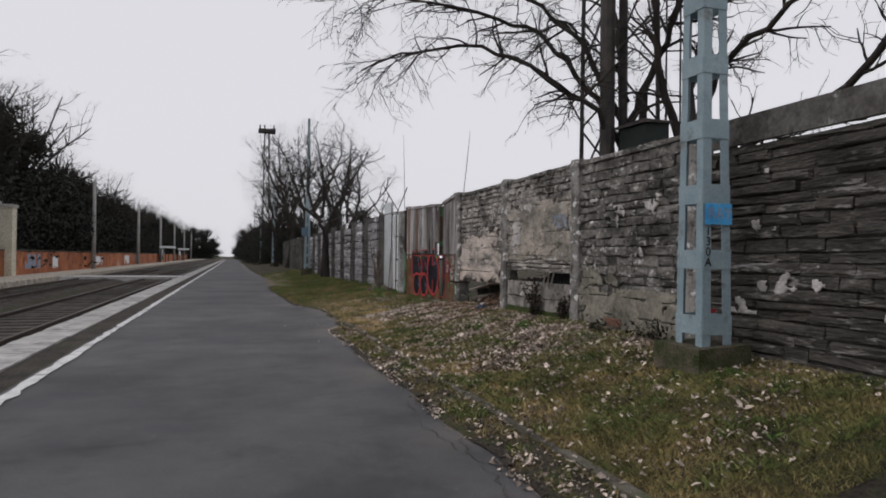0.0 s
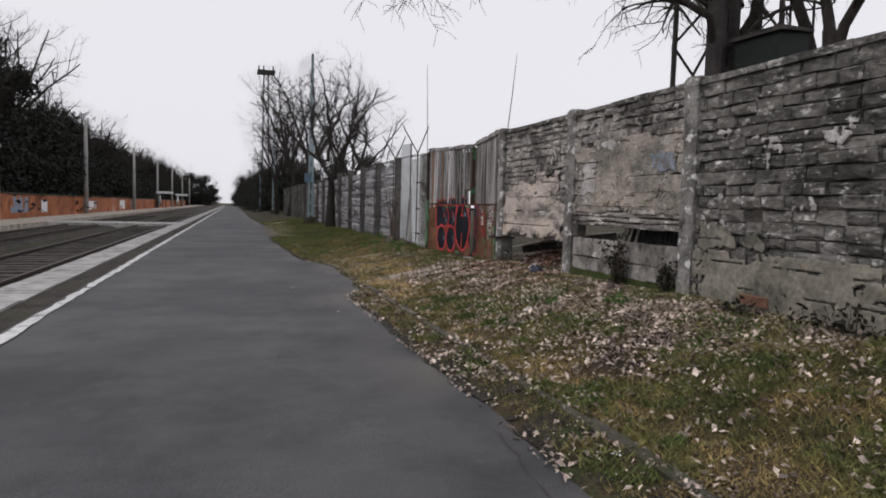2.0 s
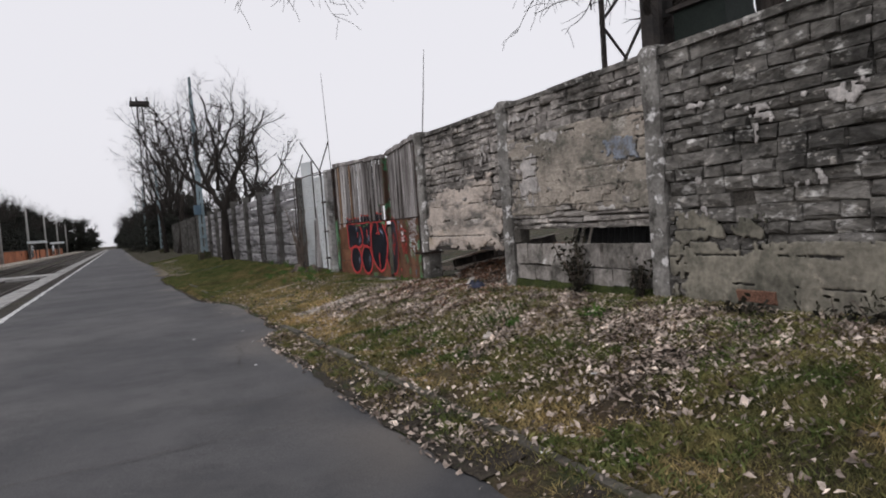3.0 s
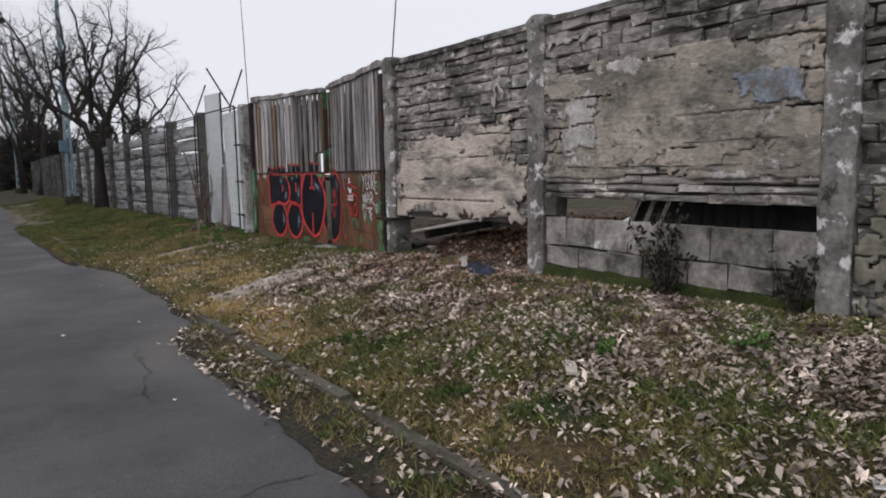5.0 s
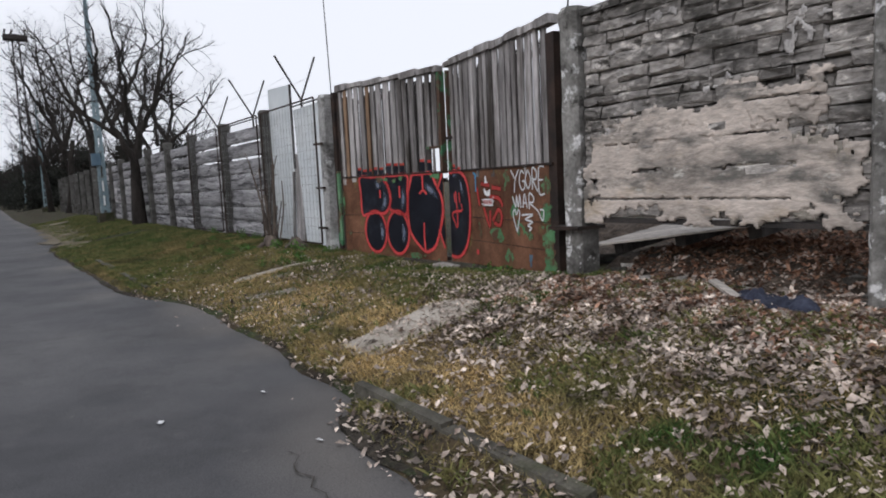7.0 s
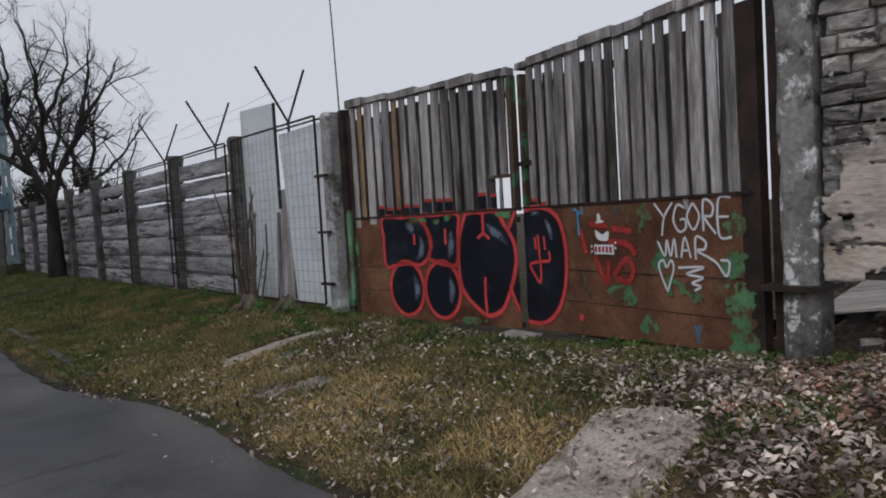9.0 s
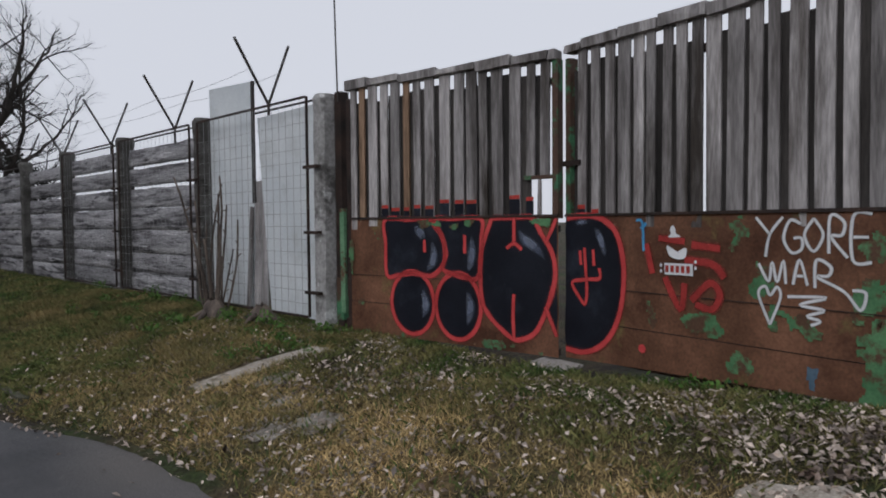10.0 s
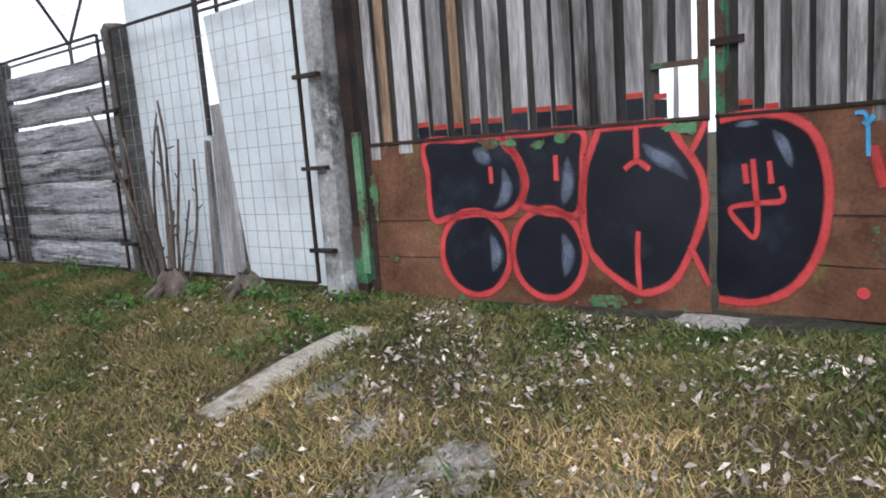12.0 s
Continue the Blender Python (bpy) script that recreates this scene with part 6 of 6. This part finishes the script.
def turf_place(g):
    x, y = g.uniform(1.75, 4.75), 3.0 + 19.0 * g.random()
    if y < 13.2:
        clump = nz(x, y, 21, 1.3) + 0.8 * nz(x, y, 23, 4.5) + 0.06 * (x > 2.6 and y > 7) 
        return (x, y) if g.random() < 3 * (clump - 0.05) and x > road_edge(y) + 0.05 and abs(x - KERB_X) > 0.04 and (x > KERB_X or g.random() < 0.5) else None
    foot = math.exp(-((4.6 - x) / 0.55) ** 2) + 0.6 * smooth01((y - 18.3) / 1.0)
    tuft = nz(x, y, 15, 2.1) + 0.5 * nz(x, y, 18, 5)
    if x < road_edge(y) + 0.08 or abs(x - 3.42) < 0.52 and abs(y - 17.73) < 0.13 or abs(x - 2.92) < 0.54 and abs(y - 13.5) < 0.27:
        return None
    return (x, y) if g.random() < 0.06 + 1.0 * foot * (0.6 + tuft) + max(0.0, tuft - 0.12) else None


def turf_blade(g, x, y, v, fcs):
    h, a, w = g.uniform(0.02, 0.065), g.uniform(0, 6.28), g.uniform(0.003, 0.0065)
    z, k = ground_z(x, y) - 0.005, len(v)
    dx, dy = g.normal(0, h * 0.6), g.normal(0, h * 0.6)
    wc, ws = w * math.cos(a), w * math.sin(a)
    v += [(x - wc, y - ws, z), (x + wc, y + ws, z), (x + 0.4 * dx + wc, y + 0.4 * dy + ws, z + 0.6 * h), (x + dx, y + dy, z + h)]
    fcs += [(k, k + 1, k + 2), (k, k + 2, k + 3)]


def speck_place(g):
    x, y = g.uniform(2.0, 4.7), g.uniform(12.8, 19.8)
    dens = 0.12 + 0.5 * smooth01((x - 2.8) / 1.2) * (1 - smooth01((y - 15.6) / 2.5)) + 0.35 * math.exp(-((x - 4.55) / 0.25) ** 2)
    return (x, y) if g.random() < dens * (0.5 + 1.4 * nz(x, y, 31, 2.3)) else None


tagged(part("grass", scatter_quads(70000, 11, far_place, far_blade), GREENTURF, None, "rough green grass along the far board fence", fix=False), category="grass", kind="stuff")
tagged(part("grass_tufts", scatter_quads(125000, 12, turf_place, turf_blade), GREENTURF, None, "fresh green grass tufts among straw before the gate", fix=False), category="grass", kind="stuff")
tagged(part("fallen_leaves", scatter_quads(3600, 13, speck_place, leaf_shape), LEAF, None, "scattered pale dry leaves on the turf before the gate", fix=False), category="dry leaves", kind="stuff")
mark_wear(tagged(part("grass", scatter_quads(280000, 1, grass_place(2.6, 24), blade), GRASS, None, "short sparse winter grass, half green and half yellow", fix=False), category="grass", kind="stuff"))
tagged(part("brown_leaves", scatter_quads(13000, 17, brown_place, leaf_shape), BROWN_LEAF, None, "damp red-brown leaves drifted at the broken wall", fix=False), category="dry leaves", kind="stuff")
tagged(part("fallen_leaves", scatter_quads(38000, 2, leaf_place, leaf_shape), LEAF, None, "dry curled pale brown leaves heaped along the wall", fix=False), category="dry leaves", kind="stuff")

# ---- far along the line ----
for i in range(1, 13):
    yy = FENCE_Y[5] + 2.7 * i
    post("concrete_post", yy, x=4.43, w=0.17, d=0.22, top=2.66, foot=0.25, material=POST_DARK, label="slim weathered concrete fence post")
bay = [o for o in bpy.data.objects if o.name == "fence_panel"][0]
for i in range(4):
    copy_thing(bay, pose(4.6, FENCE_Y[5] + 2.7 * i + 0.09, 0.3))
sign = part("white_board", Shell().box(-0.02, 0.02, -0.35, 0.35, 0, 1.1, 0.004), WHITEPANEL, None, "weathered white board fixed to the fence", at=pose(4.38, 41, 0.9))
tagged(sign, category="board")

fm = thing("lamp_mast", pose(4.1, 93, 0), "tall lattice lighting mast with a crossbar of lamps", "mast")
for sx in (-1, 1):
    for sy in (-1, 1):
        part("mast_leg", Shell().tube([(sx * 0.45, sy * 0.45, 0), (sx * 0.28, sy * 0.28, 18)], 0.07, 5), DARKSTEEL, fm)
for i in range(12):
    z = 1.5 * i
    part("brace", Shell().tube([(-0.44, -0.44, z), (0.4, -0.4, z + 1.5)], 0.04, 4), DARKSTEEL, fm)
    part("brace", Shell().tube([(0.44, -0.44, z), (-0.4, -0.4, z + 1.5)], 0.04, 4), DARKSTEEL, fm)
head = part("head_frame", Shell().box(-1.1, 1.1, -0.7, 0.7, 17.9, 18.35), DARKSTEEL, fm)
for x in (-0.9, -0.3, 0.9):
    part("lamp", Shell().box(x - 0.08, x + 0.08, -0.2, 0.2, 18.35, 18.95), DARKSTEEL, head)

tree_a = bare_tree(pose(4.25, 32.5, 0.2), 4.6, 21, "bare spreading street tree with a dark stout trunk", radius=0.27, density=3.4, reach=1.35, limbs=[
    ([(0, 0, 2.0), (-0.3, 0.1, 2.8), (-0.75, 0.3, 3.8), (-0.85, 0.5, 4.9), (-0.7, 0.6, 5.9), (-1.0, 0.7, 6.9)], 0.11, 0.015),
    ([(0, 0, 2.2), (0.25, -0.2, 3.1), (0.65, -0.5, 4.1), (0.95, -0.7, 5.4), (1.05, -0.9, 6.5)], 0.1, 0.015),
    ([(-0.6, 0.2, 3.3), (0.1, 0.5, 4.5), (0.75, 0.8, 6.0), (0.8, 0.9, 7.2)], 0.09, 0.012),
    ([(0.3, 0, 3.2), (1.1, 0.4, 4.6), (1.8, 0.7, 5.7), (2.3, 0.9, 6.6)], 0.08, 0.012),
    ([(-0.2, 0, 3.0), (-0.2, -0.6, 4.2), (-0.4, -1.3, 5.3), (-0.7, -1.7, 6.4)], 0.09, 0.012),
    ([(-0.4, 0.1, 3.0), (-1.3, 0.3, 3.7), (-2.1, 0.2, 4.6), (-2.6, 0.4, 5.7)], 0.08, 0.012)])
tree_b = bare_tree(pose(4.75, 46, 0.2), 8.2, 22, "bare street tree leaning over the footpath, dark stout trunk", radius=0.27, density=3.0, reach=1.7, limbs=[
    ([(0, 0, 3.4), (-0.5, 0.1, 5.0), (-1.2, 0.3, 7.0), (-1.7, 0.2, 8.2), (-2.3, 0.4, 8.9)], 0.12, 0.015),
    ([(0, 0, 3.8), (-0.2, 0.4, 5.6), (-0.5, 0.7, 7.3), (-0.6, 0.8, 9.2)], 0.1, 0.015),
    ([(0, 0, 3.6), (0.6, -0.4, 5.0), (1.3, -0.6, 6.6), (1.6, -0.9, 8.2)], 0.12, 0.015),
    ([(-0.3, 0, 4.4), (-1.1, -0.6, 5.4), (-1.8, -0.9, 6.0), (-2.4, -1.2, 6.9)], 0.08, 0.012)])
tree_c = bare_tree(pose(4.4, 57.5, 0.2), 9.0, 23, "tall bare street tree with ascending limbs", radius=0.26, density=2.8, reach=1.9, limbs=[
    ([(0, 0, 4.0), (-0.4, 0.1, 5.5), (-1.2, 0.3, 7.1), (-2.0, 0.4, 9.0), (-2.6, 0.6, 10.2)], 0.15, 0.015),
    ([(0, 0, 4.2), (-0.5, 0.4, 6.4), (-0.8, 0.6, 8.7), (-0.8, 0.8, 11.6)], 0.14, 0.015),
    ([(0, 0, 4.4), (0.7, -0.4, 6.2), (1.2, -0.5, 8.0), (1.9, -0.7, 10.0)], 0.12, 0.015),
    ([(-0.2, 0, 4.6), (-1.2, -0.8, 5.9), (-2.1, -1.0, 6.6), (-2.9, -1.3, 7.2)], 0.08, 0.012)])
rt = random.Random(12)
protos = (tree_a, tree_b, tree_c)
for k, (x, y, s) in enumerate(((6.4, 40.5, 1.05), (7.5, 51, 1.0), (4.0, 66, 0.9), (6.0, 68, 1.0), (4.4, 76, 1.0), (6.6, 83, 1.1), (4.2, 91, 0.9), (5.5, 99, 1.1))):
    t = copy_thing(protos[k % 3], pose(x, y, 0.2, 0, 0, 360 * rt.random()))
    t.scale = (s, s, s)


def thicket(m, height, width, seed, label, count=9500, size=(0.06, 0.15), group="dark ivy-clad trees"):
    """A tree smothered in dark ivy, with bare twigs standing out of its top."""
    g, r = np.random.default_rng(seed), random.Random(seed)
    tree = thing("ivy_tree", m, label, "tree", group)
    part("trunk", Shell().tube([(0, 0, -0.2), (0.1, 0.1, height * 0.3), (0, 0, height * 0.75)], (0.3, 0.24, 0.12), 8), BARK, tree, smooth=True, fix=False)
    sh, lobes = Shell(), []
    for _ in range(13):
        z = height * (r.uniform(0.05, 0.3) if _ < 5 else r.uniform(0.25, 0.85))
        w = width * (0.6 if z > height * 0.6 else 1.0)
        lobes.append((r.uniform(-w, w) * 0.6, r.uniform(-w, w) * 0.6, z, w * r.uniform(0.4, 0.75), height * r.uniform(0.08, 0.16)))
    for _ in range(count):
        cx, cy, cz, w, h = lobes[int(g.integers(len(lobes)))]
        d = g.normal(size=3)
        d /= np.linalg.norm(d)
        q = g.random() ** 0.4 * (1 + 0.25 * g.normal())
        p = np.array((cx, cy, cz)) + d * (w, w, h) * q
        a, b = g.normal(size=3), g.normal(size=3)
        s = g.uniform(*size)
        a, b = a / np.linalg.norm(a) * s, b / np.linalg.norm(b) * s
        k = len(sh.v)
        sh.v += [tuple(p - a), tuple(p + b), tuple(p + a), tuple(p - b)]
        sh.f.append((k, k + 1, k + 2, k + 3))
    part("crown", sh, IVY, tree, "dense dark evergreen ivy foliage", fix=False)
    for k in range(9):
        a, tw = 0.7 * k, Shell()
        spread(tw, wander((0, 0, height * 0.5), (math.cos(a), math.sin(a), 1.3), height * r.uniform(0.4, 0.6), 6, r, 0.2, 0.08), 0.09, 0.03, r, 3, 1.7, 1.9, 0.02)
        part("bare_limb", tw, BARK, tree, fix=False)
    return tree


ivy = [thicket(pose(-17.5, 40, 0), 10.0, 3.2, 31, "tall tree smothered in dark ivy behind the brick wall"), thicket(pose(-18.0, 46, 0), 9.2, 3.4, 32, "tall tree smothered in dark ivy behind the brick wall"), thicket(pose(-17.0, 53, 0), 8.4, 3.2, 33, "broad ivy-covered tree behind the brick wall")]
y, k = 22.0, 0
while y < 300:
    s = rt.uniform(0.95, 1.2) * (1.3 if y < 75 else 1.0)
    t = copy_thing(ivy[k % 3], pose(-17.6 + rt.uniform(-1.0, 0.6), y, 0, 0, 0, 360 * rt.random()))
    t.scale = (s, s, s * rt.uniform(0.85, 1.1))
    if k % 2 == 0:
        t = copy_thing(ivy[(k + 1) % 3], pose(-22.5 + rt.uniform(-1.5, 1.5), y + 1.5, 0, 0, 0, 360 * rt.random()))
        t.scale = (1.15 * s, 1.15 * s, 1.2 * s)
    y += rt.uniform(3.0, 4.4) * (1 if y < 120 else 1.6)
    k += 1
for k, (x, y, s) in enumerate(((5, 108, 0.8), (3.6, 116, 0.75), (6.5, 122, 0.9), (4.2, 131, 0.8), (6.0, 142, 0.9), (4.0, 155, 0.85), (6.2, 170, 0.9), (3.5, 186, 0.9), (2.8, 205, 0.9), (5, 272, 1.3), (-11, 272, 1.4), (8, 250, 1.3), (-15, 268, 1.4), (3.2, 235, 1.0), (-9, 302, 1.3), (6, 300, 1.5), (-13, 300, 1.5), (4, 255, 1.2), (5.5, 215, 1.1), (7, 195, 1.1), (8, 175, 1.1), (8, 155, 1.0), (7.5, 138, 1.0), (8, 118, 0.9), (6.8, 58, 0.5), (6.6, 65, 0.62), (6.0, 75, 0.72), (5.4, 88, 0.85), (7.4, 50, 0.42), (9, 60, 0.6), (10, 72, 0.75), (9, 86, 0.8), (8.5, 97, 0.8), (10, 50, 0.6))):
    t = copy_thing(ivy[k % 3], pose(x, y, 0, 0, 0, 80 * k))
    t.scale = (s, s, s * 0.9)
    tagged(t, "dark dense roadside tree far along the path")

# low brick wall with painted patches behind the far platform
bw = thing("brick_wall", pose(-12.55, 0, 0), "low orange brick boundary wall with faded graffiti", "wall", kind="structure")
yy = 41.0
while yy < 200:
    ln = 3.0 if yy < 120 else 8.0
    part("brick_bay", Shell().box(-0.12, 0.12, yy + 0.01, yy + ln - 0.01, -0.2, 1.42 + 0.05 * rt.random(), 0.004), BRICK_O, bw)
    part("wall_cap", Shell().box(-0.17, 0.17, yy, yy + ln, 1.47, 1.55, 0.006), MORTAR, bw)
    yy += ln
for y0, y1, z0, z1, m_ in ((47.8, 51.5, 0.35, 1.4, SPRAY_HL), (54.5, 56.2, 0.3, 1.2, SPRAY_W), (70, 74, 0.3, 1.2, SPRAY_W), (88, 92, 0.2, 1.3, SPRAY_W), (97, 101, 0.3, 1.3, SPRAY_HL)):
    part("graffiti_patch", Shell().grid(steps(y0, y1, 0.15), steps(z0, z1, 0.1), lambda u, v: (0.13, u, v), lambda u, v: nz(u, v, y0, 1.4) > -0.22), m_, bw, "pale graffiti block", fix=False)
for yy in (67.5, 97.5, 126, 155, 185, 215):
    cp = thing("concrete_mast", pose(-12.1, yy, 0), "tapering pale concrete catenary mast beside the far platform", "mast", "concrete masts along the tracks")
    sft = part("shaft", Shell().tube([(0, 0, -0.3), (0, 0, 7.9)], (0.22, 0.13), 8), POLE_C, cp, smooth=True)
    part("cap", Shell().tube([(0, 0, 7.9), (0, 0, 8.05)], (0.15, 0.1), 8), POLE_C, sft)
for yy in (44.2, 41.2):
    pl = thing("gate_pillar", pose(-12.45, yy, 0), "tall pale square concrete pillar with a flat cap", "pillar", "pillars by the far platform")
    sft = part("shaft", Shell().box(-0.4, 0.4, -0.4, 0.4, -0.2, 3.95, 0.01), CREAM, pl)
    part("cap", Shell().box(-0.47, 0.47, -0.47, 0.47, 3.95, 4.12, 0.01), POLE_C, sft, "grey concrete cap")
for yy in (128.0, 168.0):
    sh_ = thing("tram_shelter", pose(-11.2, yy, 0), "small white-roofed tram stop shelter on the far platform", "shelter", "tram shelters")
    part("roof", Shell().box(-1.0, 1.2, -3, 3, 2.5, 2.85), WHITEPANEL, sh_)
    for a in (-2.6, 2.6):
        part("shelter_post", Shell().tube([(0, a, 0), (0, a, 2.5)], 0.08, 6), DARKSTEEL, sh_)
    part("back_panel", Shell().box(-0.8, -0.75, -2.6, 2.6, 0.3, 2.3), GLASS, sh_)
